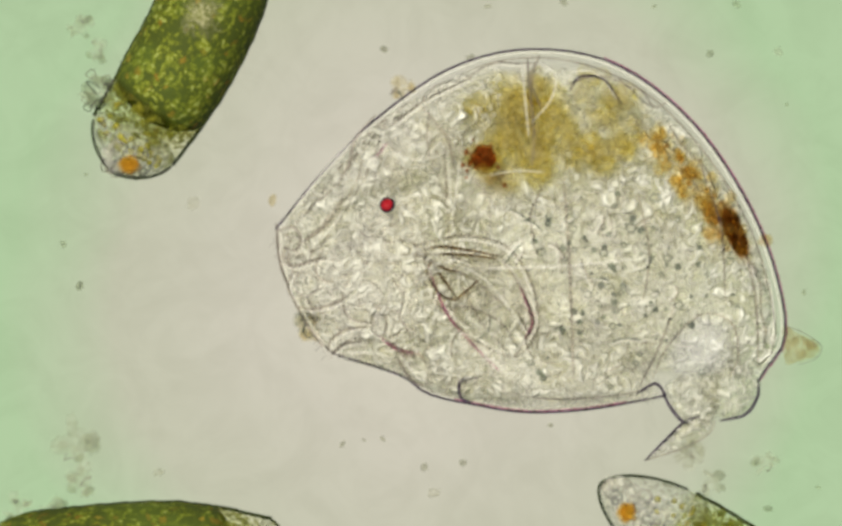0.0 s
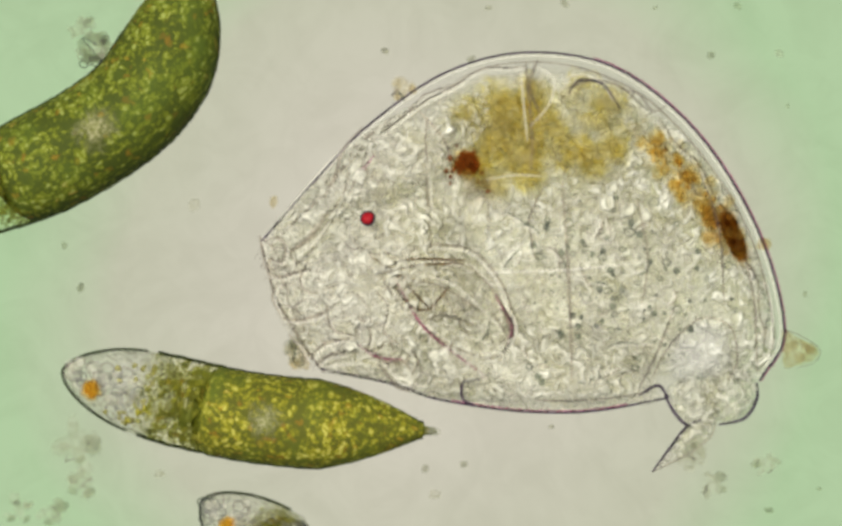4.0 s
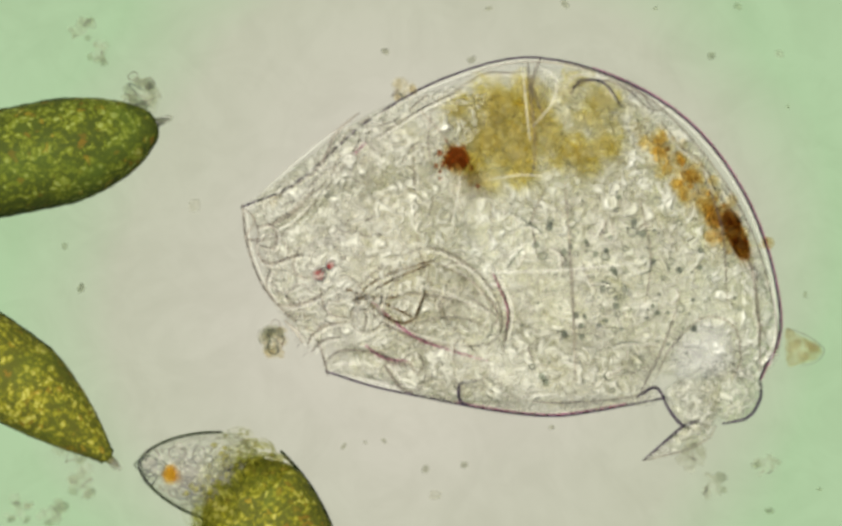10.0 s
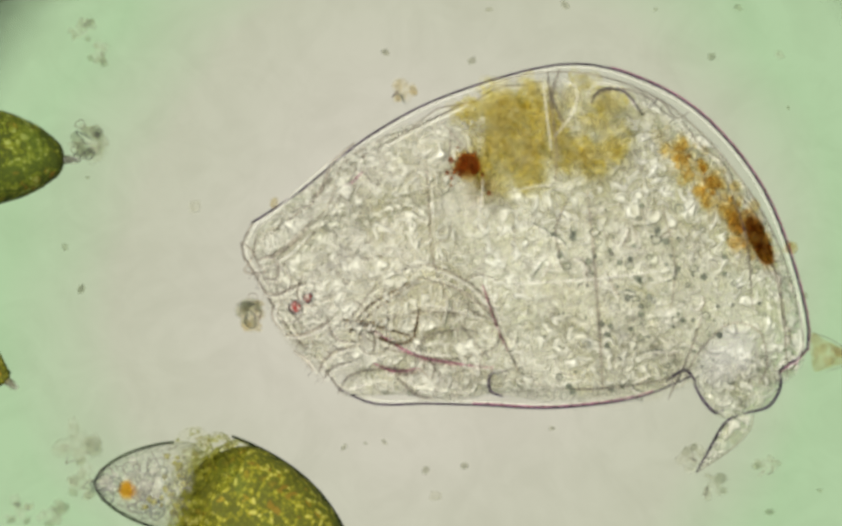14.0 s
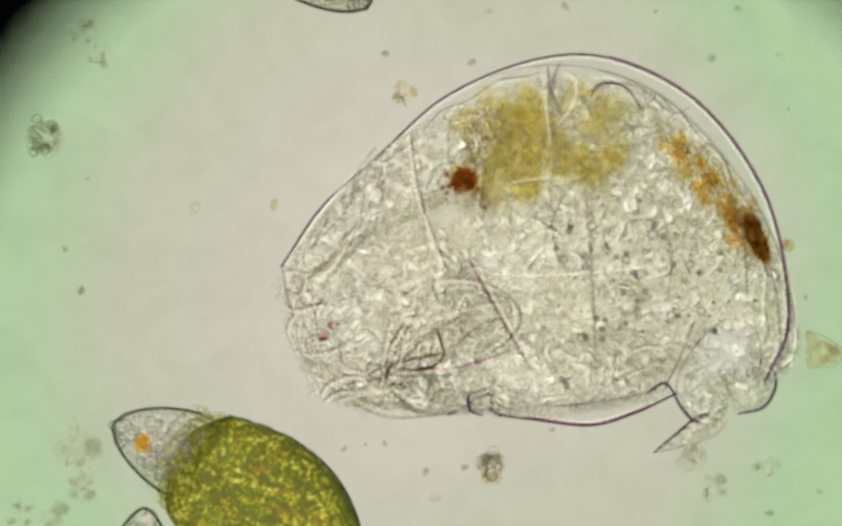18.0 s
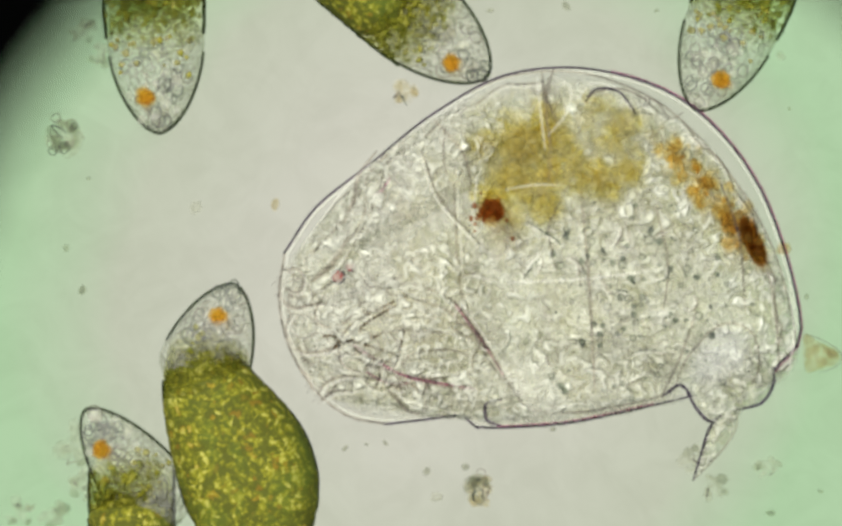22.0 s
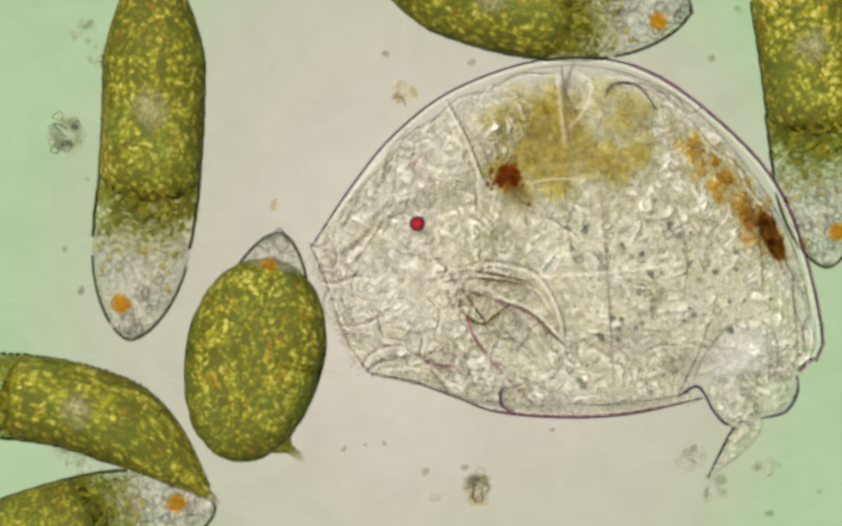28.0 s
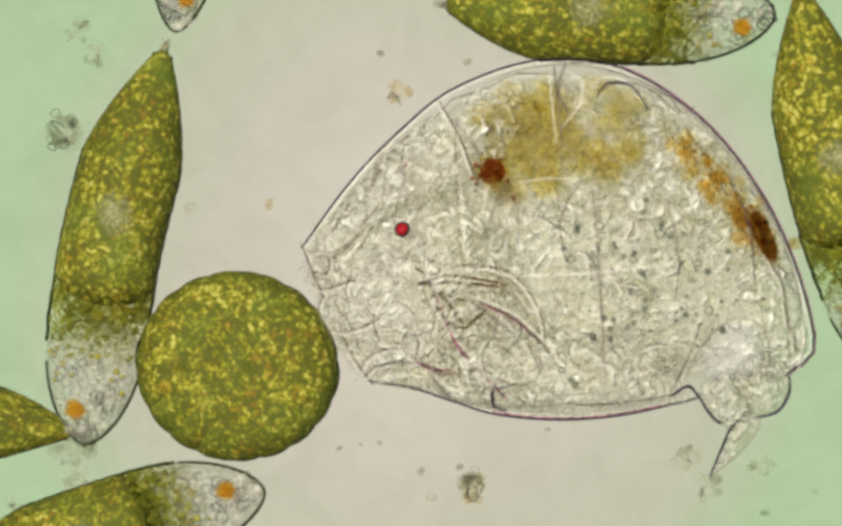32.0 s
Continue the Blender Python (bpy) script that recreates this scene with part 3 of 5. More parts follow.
def cells():
    euglena("long curved olive-green euglena gliding past the slide edge debris", [
        (0, 114, (212, 322), (392, 8), (464, -340)), (1, 116, (96, 320), (346, 62), (438, -300)), (2, 114, (24, 316), (332, 101), (416, -230)),
        (3, 110, (-50, 360), (304, 152), (388, -150)), (5.5, 100, (-200, 430), (20, 342), (250, 182), (366, 8)), (6, 105, (-215, 470), (20, 350), (240, 205), (372, 52)),
        (7, 102, (-260, 520), (20, 357), (240, 208), (349, 92)), (8, 98, (-290, 480), (20, 340), (230, 222), (347, 132)), (9, 98, (-330, 420), (10, 312), (210, 245), (332, 175)), (10, 97, (-350, 370), (0, 305), (190, 264), (316, 220)), (11, 96, (-400, 310), (-30, 288), (160, 282), (290, 265)), (12, 95, (-440, 290), (-60, 293), (130, 300), (250, 302)),
        (13, 100, (-500, 290), (-110, 290), (180, 305)), (14, 100, (-540, 290), (-150, 290), (145, 298)), (17, 100, (-660, 290), (-270, 290), (38, 292)),
        (19, 100, (-800, 290), (-400, 290), (-60, 290)), (32, 100, (-900, 290), (-520, 290), (-180, 290))], 102, seed=1, n=44, clear=0.06, blunt=1.8, deep=True, snout=90)
    euglena("olive-green euglena lying along the bottom edge of the view", [
        (0, 104, (540, 1060), (280, 1036), (-150, 1080)), (1, 104, (480, 1070), (220, 1048), (-200, 1080)), (2, 104, (430, 1090), (180, 1060), (-230, 1085)),
        (3, 104, (370, 1110), (140, 1070), (-260, 1090)), (6, 104, (250, 1200), (0, 1180), (-400, 1190)), (32, 104, (100, 1400), (-200, 1400), (-600, 1400))], 104, seed=2, clear=0.03, deep=True)
    euglena("slender green euglena with a pale middle swimming below the rotifer", [
        (0, 80, (1118, 903), (1420, 1090), (1700, 1290)), (1, 80, (1022, 888), (1300, 1075), (1570, 1280)), (2, 80, (785, 780), (1040, 985), (1270, 1200)),
        (3, 80, (592, 712), (875, 895), (1180, 1075)), (3.5, 80, (335, 722), (680, 850), (1014, 899)), (5.5, 78, (-230, 680), (80, 657), (300, 662), (487, 700)),
        (6, 85, (-230, 600), (60, 655), (280, 738), (437, 822)), (7, 85, (-300, 520), (20, 648), (240, 745), (378, 842)), (8, 85, (-350, 540), (0, 675), (200, 756), (340, 828)), (9, 85, (-370, 500), (-10, 668), (170, 745), (297, 806)),
        (10, 85, (-380, 440), (-40, 655), (120, 778), (222, 872)), (11, 87, (-420, 420), (-60, 635), (80, 745), (178, 846)), (12, 86, (-440, 440), (-90, 620), (60, 705), (155, 770)), (13, 86, (-470, 400), (-120, 600), (20, 675), (115, 742)), (14, 86, (-540, 400), (-200, 590), (-50, 665), (30, 722)),
        (16.5, 76, (-640, 380), (-290, 560), (-150, 630), (-60, 690)), (32, 76, (-840, 380), (-500, 560), (-350, 630), (-260, 690))], 82, seed=3)
    euglena("plump green euglena that stretches, bends and rounds into a ball", [
        (0, 86, (560, 1000), (650, 1080), (760, 1200), (880, 1400)), (1, 86, (475, 965), (560, 1050), (660, 1170), (760, 1400)), (2, 86, (433, 945), (520, 1010), (620, 1120), (720, 1350)),
        (3, 86, (390, 945), (470, 1005), (560, 1110), (660, 1340)), (6, 94, (346, 890), (454, 946), (552, 1078), (626, 1340)), (8, 98, (292, 866), (420, 915), (532, 1048), (590, 1335)),
        (9, 108, (266, 864), (404, 892), (516, 1030), (566, 1330)), (11, 115, (252, 872), (404, 893), (521, 1036), (576, 1330)),
        (13, 123, (226, 876), (391, 907), (526, 1031), (586, 1326)), (14, 123, (176, 900), (356, 913), (526, 1026), (586, 1316)),
        (17, (108, 158), (205, 850), (366, 886), (506, 976), (606, 1196)), (18, (106, 166), (212, 790), (356, 856), (486, 966), (566, 1186)),
        (19, (94, 168), (262, 728), (346, 821), (456, 946), (526, 1166)), (20, (90, 169), (290, 660), (341, 771), (436, 916), (486, 1116)),
        (21, (88, 163), (345, 596), (368, 721), (446, 886), (496, 1076)), (22, (80, 130), (438, 530), (385, 700), (460, 880), (500, 1070)),
        (22.5, (80, 122), (538, 513), (414, 690), (464, 880), (500, 1060)), (23, (80, 115), (574, 500), (440, 652), (468, 860), (505, 1050)),
        (24, (82, 113), (532, 462), (410, 660), (456, 850), (540, 1000)), (25, (82, 112), (548, 442), (412, 642), (455, 835), (556, 950)), (25.5, (84, 114), (545, 432), (410, 620), (445, 800), (540, 920))],
        108, n=66, seed=4, z=-0.085, spot=0.08, blunt=2.1, snout=88, pale=False,
        ball=[(27.5, 480, 640, 226, 122, 78, 66), (28, 478, 645, 222, 130, 78, 54), (29, 469, 655, 200, 154, 80, 10), (30, 460, 665, 180, 173, 82, 0), (31, 452, 672, 179, 184, 82, 0), (32, 442, 682, 180, 192, 82, 0)])
    euglena("bent green euglena with a colourless hooked front end", [
        (0, 82, (100, 1300), (100, 1400), (150, 1550), (200, 1750)), (14, 82, (230, 1060), (300, 1150), (350, 1300), (380, 1560)), (17, 82, (275, 985), (260, 1080), (300, 1250), (340, 1500)),
        (19, 82, (262, 900), (240, 1020), (290, 1200), (330, 1450)), (20, 82, (245, 850), (232, 980), (280, 1150), (320, 1400)),
        (21, 82, (222, 775), (235, 920), (270, 1100), (320, 1330)), (22, 82, (158, 764), (240, 812), (250, 1010), (330, 1270)), (23, 82, (138, 768), (238, 797), (262, 990), (330, 1230)),
        (24, 82, (90, 776), (222, 786), (270, 960), (330, 1200)), (25, 82, (48, 760), (202, 770), (290, 930), (340, 1150)), (25.5, 82, (0, 765), (180, 775), (290, 900), (360, 1080)),
        (27.5, 82, (-260, 780), (0, 745), (250, 790), (420, 945)), (28, 82, (-280, 770), (0, 738), (230, 790), (405, 936)), (29, 82, (-310, 780), (-30, 748), (190, 765), (360, 838)),
        (30, 82, (-340, 780), (-60, 750), (160, 758), (330, 826)), (31, 82, (-440, 790), (-160, 768), (60, 770), (236, 782)), (32, 82, (-520, 800), (-230, 785), (0, 788), (155, 808))],
        82, n=44, seed=5, z=-0.12, clear=0.25)
    euglena("straight green euglena with a clear front end and pointed tail", [
        (0, 95, (290, -1200), (300, -1550), (320, -1950)), (16, 95, (290, -180), (300, -530), (320, -930)), (19, 95, (295, 22), (300, -340), (310, -730)), (20, 95, (297, 97), (297, -260), (310, -660)), (21, 95, (316, 152), (295, -210), (290, -610)),
        (22, 95, (297, 248), (283, -120), (290, -510)), (23, 96, (255, 331), (270, -30), (290, -430)), (24, 97, (203, 383), (283, 20), (290, -380)), (25, 97, (226, 453), (282, 90), (300, -310)),
        (28, 99, (240, 633), (283, 260), (285, -130)), (29, 99, (236, 698), (272, 320), (270, -70)), (30, 97, (222, 720), (265, 350), (278, -25)), (31, 100, (195, 778), (236, 400), (288, 12)), (32, 100, (156, 828), (206, 460), (312, 72))],
        95, n=44, seed=6, spot=-0.2)
    euglena("green euglena with a clear end resting against the rotifer's back", [
        (0, 94, (200, -700), (0, -850), (-200, -1050)), (16, 94, (560, -60), (380, -220), (180, -440)), (19, 92, (750, 55), (530, -130), (300, -340)), (20, 92, (806, 88), (570, -85), (340, -300)), (21, 92, (836, 122), (610, -55), (370, -270)),
        (22, 92, (908, 142), (690, -35), (450, -240)), (23, 92, (982, 104), (745, -25), (470, -220)), (24, 92, (1033, 102), (770, -12), (470, -200)), (25, 92, (1115, 94), (835, -12), (510, -180)),
        (28, 94, (1288, 14), (965, 12), (640, -110)), (29, 94, (1347, 12), (1025, 15), (690, -75)), (30, 95, (1394, 22), (1085, 20), (750, -40)), (31, 96, (1414, 30), (1110, 24), (780, -20)), (32, 98, (1444, 27), (1130, 27), (812, 8))],
        94, n=44, seed=7, spot=-0.28)
    euglena("broad green euglena with a clear front end sliding past", [
        (0, 94, (1500, -1200), (1560, -1500), (1600, -1900)), (16, 94, (1330, -120), (1450, -450), (1560, -820)), (19, 94, (1316, 44), (1440, -300), (1560, -660)), (20, 94, (1286, 102), (1420, -240), (1550, -600)), (21, 94, (1266, 160), (1410, -180), (1540, -540)),
        (22, 94, (1296, 204), (1440, -140), (1560, -500)), (22.5, 94, (1384, 246), (1455, -100), (1560, -470)), (23, 94, (1398, 256), (1462, -95), (1560, -470)), (24, 94, (1402, 264), (1478, -85), (1560, -460)), (25, 96, (1425, 312), (1478, -35), (1530, -420)),
        (28, 100, (1542, 498), (1512, 150), (1450, -230)), (29, 102, (1552, 554), (1522, 200), (1440, -170)), (30, 104, (1606, 612), (1555, 250), (1456, -120)), (31, 104, (1648, 660), (1560, 300), (1477, -70)), (32, 104, (1675, 705), (1558, 340), (1488, -40))],
        97, n=44, seed=8, z=-0.115)
    euglena("green euglena with a clear blunt front creeping in along the bottom", [
        (0, 94, (-900, 1300), (-1150, 1400), (-1400, 1550)), (20, 94, (-100, 1050), (-350, 1150), (-620, 1320)), (23, 94, (80, 1000), (-160, 1060), (-470, 1170)), (25, 94, (208, 950), (-50, 1000), (-400, 1120)),
        (28, 94, (400, 945), (130, 985), (-220, 1110)), (29, 94, (404, 897), (150, 960), (-190, 1100)), (30, 96, (434, 880), (190, 950), (-160, 1100)), (31, 94, (474, 905), (220, 972), (-130, 1110)), (32, 94, (492, 915), (235, 975), (-120, 1100))],
        94, n=44, seed=9, z=-0.13)
    euglena("euglena whose clear pointed front enters from the top edge", [
        (0, 70, (345, -900), (360, -1150), (400, -1500)), (29, 70, (345, -160), (360, -400), (400, -750)), (31, 70, (335, -15), (360, -260), (400, -600)), (32, 70, (326, 58), (358, -190), (400, -540))], 70, n=20, seed=10)


cells()


# ---- the rotifer ----
def plan(pts, z=0.0):
    return [((x - 784) / 1000, (490 - y) / 1000, z) for x, y in pts]


def flat(pts):
    return [((x - 784) / 1000, (490 - y) / 1000) for x, y in pts]


def table(rows):
    """Rows of seconds, x, y, turn clockwise in degrees -> poses about the place where row 0 stands."""
    out = []
    x0, y0, a0 = rows[0][1], rows[0][2], rows[0][3]
    for t, x, y, a in rows:
        p0, p = at(x0, y0, 0, 0), at(x, y, 0, t)
        out.append((t, Matrix.Translation(p) @ Matrix.Rotation(radians(a0 - a), 4, "Z") @ Matrix.Translation(-p0)))
    return out


# the shell's hind corner: seconds, x, y, turn
BODY = [(0, 1458, 650, 0), (1, 1458, 652, 0), (2, 1450, 652, 0), (3, 1453, 657, 0), (6, 1463, 656, -0.2), (9, 1458, 653, -0.2), (11, 1468, 656, -0.6), (13, 1473, 656, -1.4), (14, 1510, 663, -1.6),
        (16.5, 1496, 662, -0.5), (17, 1494, 662, -0.5), (18, 1500, 659, -0.5), (19, 1522, 662, 0), (20, 1560, 680, -0.8), (21, 1509, 661, -2), (22, 1496, 665, -1.2), (22.5, 1522, 660, -1.6),
        (23, 1530, 650, -0.6), (24, 1522, 652, -1.8), (25, 1522, 656, -0.8), (28, 1530, 656, -1), (30, 1521, 656, -1), (32, 1515, 656, -0.9)]
# the belly plate's hind corner
BELLY = [(0, 1235, 738, 0), (1, 1235, 740, 0), (3, 1238, 742, 0), (6, 1240, 740, 0), (9, 1230, 744, 0), (11, 1240, 744, 0), (13, 1246, 742, -1), (14, 1290, 712, -2.2), (16.5, 1255, 735, -3), (17, 1250, 735, -4), (18, 1252, 735, -4), (19, 1285, 716, -7), (20, 1322, 708, -5.5), (21, 1295, 722, -7.2),
         (22, 1282, 738, -6.5), (22.5, 1306, 710, -6), (23, 1315, 719, -5), (24, 1300, 722, -3.5), (25, 1306, 730, -3.8), (28, 1311, 742, -1.8), (30, 1305, 742, -1.8), (32, 1296, 742, -1.8)]
DORSAL = [(0, 515, 425), (1, 513, 430), (2, 505, 430), (3, 497, 440), (6, 475, 450), (7.5, 455, 450), (9, 465, 395), (11, 445, 390), (12, 470, 420), (13, 455, 455), (14, 452, 450), (14.5, 510, 450), (16.5, 520, 470), (17, 512, 485), (18, 525, 492),
          (19, 503, 490), (20, 467, 465), (21, 503, 440), (22, 530, 500), (22.5, 508, 428), (23, 553, 465), (24, 503, 430), (25, 556, 452), (28, 580, 452), (29, 571, 465), (30, 567, 462), (32, 563, 460)]
VENTRAL = [(0, 625, 660), (1, 622, 662), (2, 616, 670), (3, 606, 683), (6, 592, 690), (9, 615, 680), (11, 602, 695), (12, 630, 725), (13, 640, 732), (14, 632, 735), (16.5, 605, 740), (17, 606, 752), (18, 620, 752), (19, 600, 754), (20, 575, 764), (21, 612, 755), (22, 612, 742),
           (22.5, 650, 760), (23, 680, 705), (24, 617, 708), (25, 676, 698), (28, 690, 695), (30, 690, 706), (32, 690, 710)]
EYE = [(0, 721, 382), (1, 720, 390), (2, 704, 402), (3, 682, 408), (3.5, 690, 406), (5.5, 643, 408), (6, 636, 415), (7, 626, 418), (8, 612, 424), (9, 632, 488), (10, 595, 512), (11, 560, 520), (12, 605, 520), (12.5, 562, 590), (13, 553, 598), (14, 551, 572),
       (14.5, 640, 545), (16.5, 600, 548), (17, 565, 615), (18, 600, 622), (19, 565, 625), (20, 495, 590), (21, 620, 500), (22, 630, 515), (22.5, 628, 460), (23, 740, 412), (24, 685, 442), (25, 740, 413), (28, 777, 417), (29, 765, 422), (30, 756, 425), (32, 749, 427)]
JAWS = [(0, 785, 472, 0), (1, 785, 485, 0), (2, 765, 492, -2), (3, 742, 500, -6), (6, 708, 503, -14), (9, 690, 555, -28), (11, 668, 545, -30), (13, 678, 608, -38), (14, 668, 600, -38), (16.5, 672, 670, -58), (17, 674, 692, -66), (18, 724, 680, -66),
        (19, 662, 690, -58), (20, 584, 668, -46), (21, 620, 605, -26), (22, 640, 630, -36), (22.5, 620, 585, -18), (23, 785, 515, 0), (24, 712, 548, -4), (25, 805, 512, 2), (28, 840, 515, 2), (29, 820, 522, 2), (30, 808, 522, 0), (32, 800, 525, 0)]
GLAND = [(0, 893, 298, 0), (3, 866, 308, 0), (6, 860, 308, 0), (9, 838, 300, 0), (11, 852, 300, 0), (13, 832, 305, 0), (14, 865, 312, 0), (17, 860, 330, 0), (18, 857, 338, 0), (19, 878, 365, 0), (20, 877, 382, 0), (21, 890, 382, 0), (22, 908, 395, 0),
         (22.5, 912, 375, 0), (23, 930, 335, 0), (24, 898, 340, 0), (25, 922, 325, 0), (28, 938, 332, 0), (30, 917, 328, 0), (32, 910, 322, 0)]
FOOT = [(0, 1285, 770, -40), (1, 1285, 772, -40), (2, 1283, 772, -32), (3, 1290, 775, -32), (6, 1300, 778, -20), (7, 1308, 792, 10), (8, 1300, 785, 4), (9, 1285, 778, -34), (10, 1288, 778, -44), (11, 1322, 770, -14), (12, 1290, 775, -38), (13, 1322, 772, -22), (14, 1355, 765, -24), (17, 1300, 765, -45), (18, 1308, 765, -45), (19, 1345, 740, -8), (20, 1410, 750, -12),
        (21, 1360, 750, -14), (22, 1325, 765, -12), (22.5, 1385, 765, -16), (23, 1412, 662, 48), (24, 1425, 680, 62), (25, 1400, 752, -22), (28, 1372, 772, -22), (30, 1372, 770, -22), (32, 1368, 766, -18)]


# the back's edge, from the front corner over the hump to the hind corner: seconds, places along it
BACK_EDGE = [
    (0, (515, 425), (600, 322), (700, 222), (840, 127), (990, 92), (1150, 122), (1300, 240), (1415, 425), (1462, 610), (1415, 706)),
    (3, (497, 442), (588, 335), (690, 230), (835, 133), (990, 97), (1150, 127), (1300, 247), (1412, 430), (1460, 615), (1415, 708)),
    (6, (473, 453), (572, 352), (688, 235), (830, 137), (985, 99), (1150, 130), (1300, 250), (1412, 430), (1460, 615), (1420, 706)),
    (7.5, (462, 450), (570, 350), (688, 233), (830, 137), (985, 99), (1150, 132), (1300, 250), (1412, 430), (1458, 612), (1420, 706)),
    (9, (465, 395), (560, 342), (690, 220), (830, 140), (980, 97), (1150, 140), (1300, 248), (1405, 410), (1448, 590), (1412, 708)),
    (11, (440, 390), (540, 345), (680, 238), (830, 152), (1000, 117), (1150, 150), (1300, 240), (1410, 400), (1460, 600), (1420, 705)),
    (12, (478, 402), (570, 345), (690, 265), (840, 165), (1000, 108), (1150, 145), (1300, 250), (1412, 430), (1458, 610), (1418, 706)),
    (13, (468, 430), (530, 365), (640, 285), (800, 190), (1000, 120), (1150, 148), (1300, 238), (1410, 395), (1468, 610), (1425, 715)),
    (14, (470, 415), (560, 355), (690, 252), (840, 175), (1050, 120), (1200, 150), (1330, 235), (1440, 390), (1505, 620), (1450, 694)),
    (16.5, (512, 475), (590, 385), (700, 280), (830, 183), (1000, 118), (1150, 122), (1310, 205), (1430, 395), (1470, 600), (1425, 712)),
    (17, (515, 480), (590, 390), (700, 285), (830, 185), (1000, 118), (1150, 122), (1310, 205), (1430, 400), (1470, 600), (1425, 712)),
    (18, (525, 495), (600, 385), (700, 295), (830, 180), (1000, 110), (1150, 112), (1310, 200), (1430, 375), (1468, 590), (1425, 710)),
    (19, (500, 492), (590, 410), (700, 300), (840, 195), (1000, 130), (1130, 108), (1300, 170), (1430, 340), (1500, 590), (1465, 685)),
    (20, (465, 465), (560, 390), (690, 295), (830, 210), (1000, 152), (1180, 138), (1310, 200), (1440, 330), (1545, 600), (1490, 670)),
    (21, (505, 435), (590, 375), (690, 318), (800, 205), (960, 128), (1120, 128), (1290, 215), (1420, 370), (1500, 610), (1455, 690)),
    (22, (530, 470), (590, 385), (690, 305), (810, 210), (950, 138), (1120, 132), (1290, 200), (1420, 360), (1490, 600), (1440, 695)),
    (22.5, (508, 425), (600, 345), (700, 265), (830, 190), (960, 145), (1130, 132), (1310, 205), (1440, 350), (1530, 620), (1490, 690)),
    (23, (552, 462), (640, 350), (745, 245), (870, 150), (1030, 103), (1200, 140), (1350, 240), (1470, 400), (1530, 610), (1500, 638)),
    (24, (503, 430), (600, 345), (720, 250), (860, 160), (1040, 112), (1200, 145), (1330, 235), (1450, 375), (1510, 600), (1525, 635)),
    (25, (556, 452), (640, 350), (745, 250), (870, 155), (1030, 108), (1200, 143), (1340, 235), (1460, 400), (1518, 600), (1470, 700)),
    (28, (580, 460), (660, 340), (740, 245), (850, 165), (1010, 112), (1170, 120), (1320, 210), (1460, 370), (1530, 620), (1490, 690)),
    (30, (567, 462), (650, 350), (735, 255), (850, 165), (1010, 112), (1170, 128), (1330, 240), (1455, 420), (1522, 630), (1470, 700)),
    (32, (563, 460), (645, 348), (732, 255), (845, 165), (1005, 112), (1165, 130), (1325, 240), (1450, 420), (1515, 630), (1465, 700))]
# the belly's edge, from its hind corner to the lower lip
BELLY_EDGE = [
    (0, (1235, 738), (1100, 762), (980, 768), (880, 753), (800, 734), (742, 698), (625, 660)),
    (3, (1240, 742), (1105, 765), (985, 768), (885, 755), (800, 738), (740, 712), (606, 683)),
    (6, (1240, 740), (1105, 766), (985, 766), (885, 757), (800, 742), (720, 722), (592, 692)),
    (9, (1232, 738), (1100, 772), (1030, 782), (920, 770), (800, 742), (700, 718), (622, 692)),
    (11, (1240, 745), (1100, 763), (1000, 768), (890, 755), (780, 738), (690, 722), (600, 695)),
    (12, (1240, 742), (1130, 782), (1045, 790), (920, 768), (790, 742), (700, 750), (632, 722)),
    (13, (1248, 738), (1120, 775), (1060, 782), (920, 768), (785, 742), (690, 750), (640, 722)),
    (14, (1285, 702), (1180, 742), (1030, 760), (900, 755), (800, 752), (700, 752), (632, 725)),
    (16.5, (1255, 735), (1180, 770), (1110, 788), (1000, 775), (910, 762), (870, 745), (790, 768)),
    (17, (1255, 735), (1180, 772), (1110, 792), (1000, 778), (910, 765), (885, 740), (810, 775)),
    (18, (1255, 735), (1180, 770), (1100, 792), (1000, 782), (922, 768), (910, 735), (840, 770)),
    (19, (1290, 722), (1200, 757), (1110, 772), (1000, 776), (930, 775), (880, 752), (765, 790)),
    (20, (1325, 705), (1200, 742), (1080, 755), (950, 765), (850, 775), (760, 785), (690, 775)),
    (21, (1290, 722), (1180, 760), (1040, 785), (900, 790), (820, 782), (720, 775), (620, 770)),
    (22, (1278, 740), (1150, 770), (1040, 790), (900, 796), (860, 775), (790, 782), (720, 790)),
    (22.5, (1305, 720), (1180, 752), (1060, 768), (930, 765), (830, 760), (740, 770), (670, 768)),
    (23, (1315, 710), (1200, 752), (1060, 778), (920, 770), (840, 745), (760, 718), (672, 708)),
    (24, (1330, 712), (1200, 750), (1070, 768), (930, 765), (810, 750), (690, 745), (615, 700)),
    (25, (1312, 728), (1200, 755), (1070, 775), (930, 765), (850, 745), (770, 720), (676, 700)),
    (28, (1305, 742), (1180, 770), (1060, 778), (930, 768), (850, 740), (770, 712), (690, 695)),
    (30, (1305, 742), (1170, 770), (1050, 780), (930, 770), (850, 745), (770, 720), (690, 706)),
    (32, (1298, 742), (1165, 772), (1045, 782), (925, 772), (845, 748), (765, 722), (690, 710))]
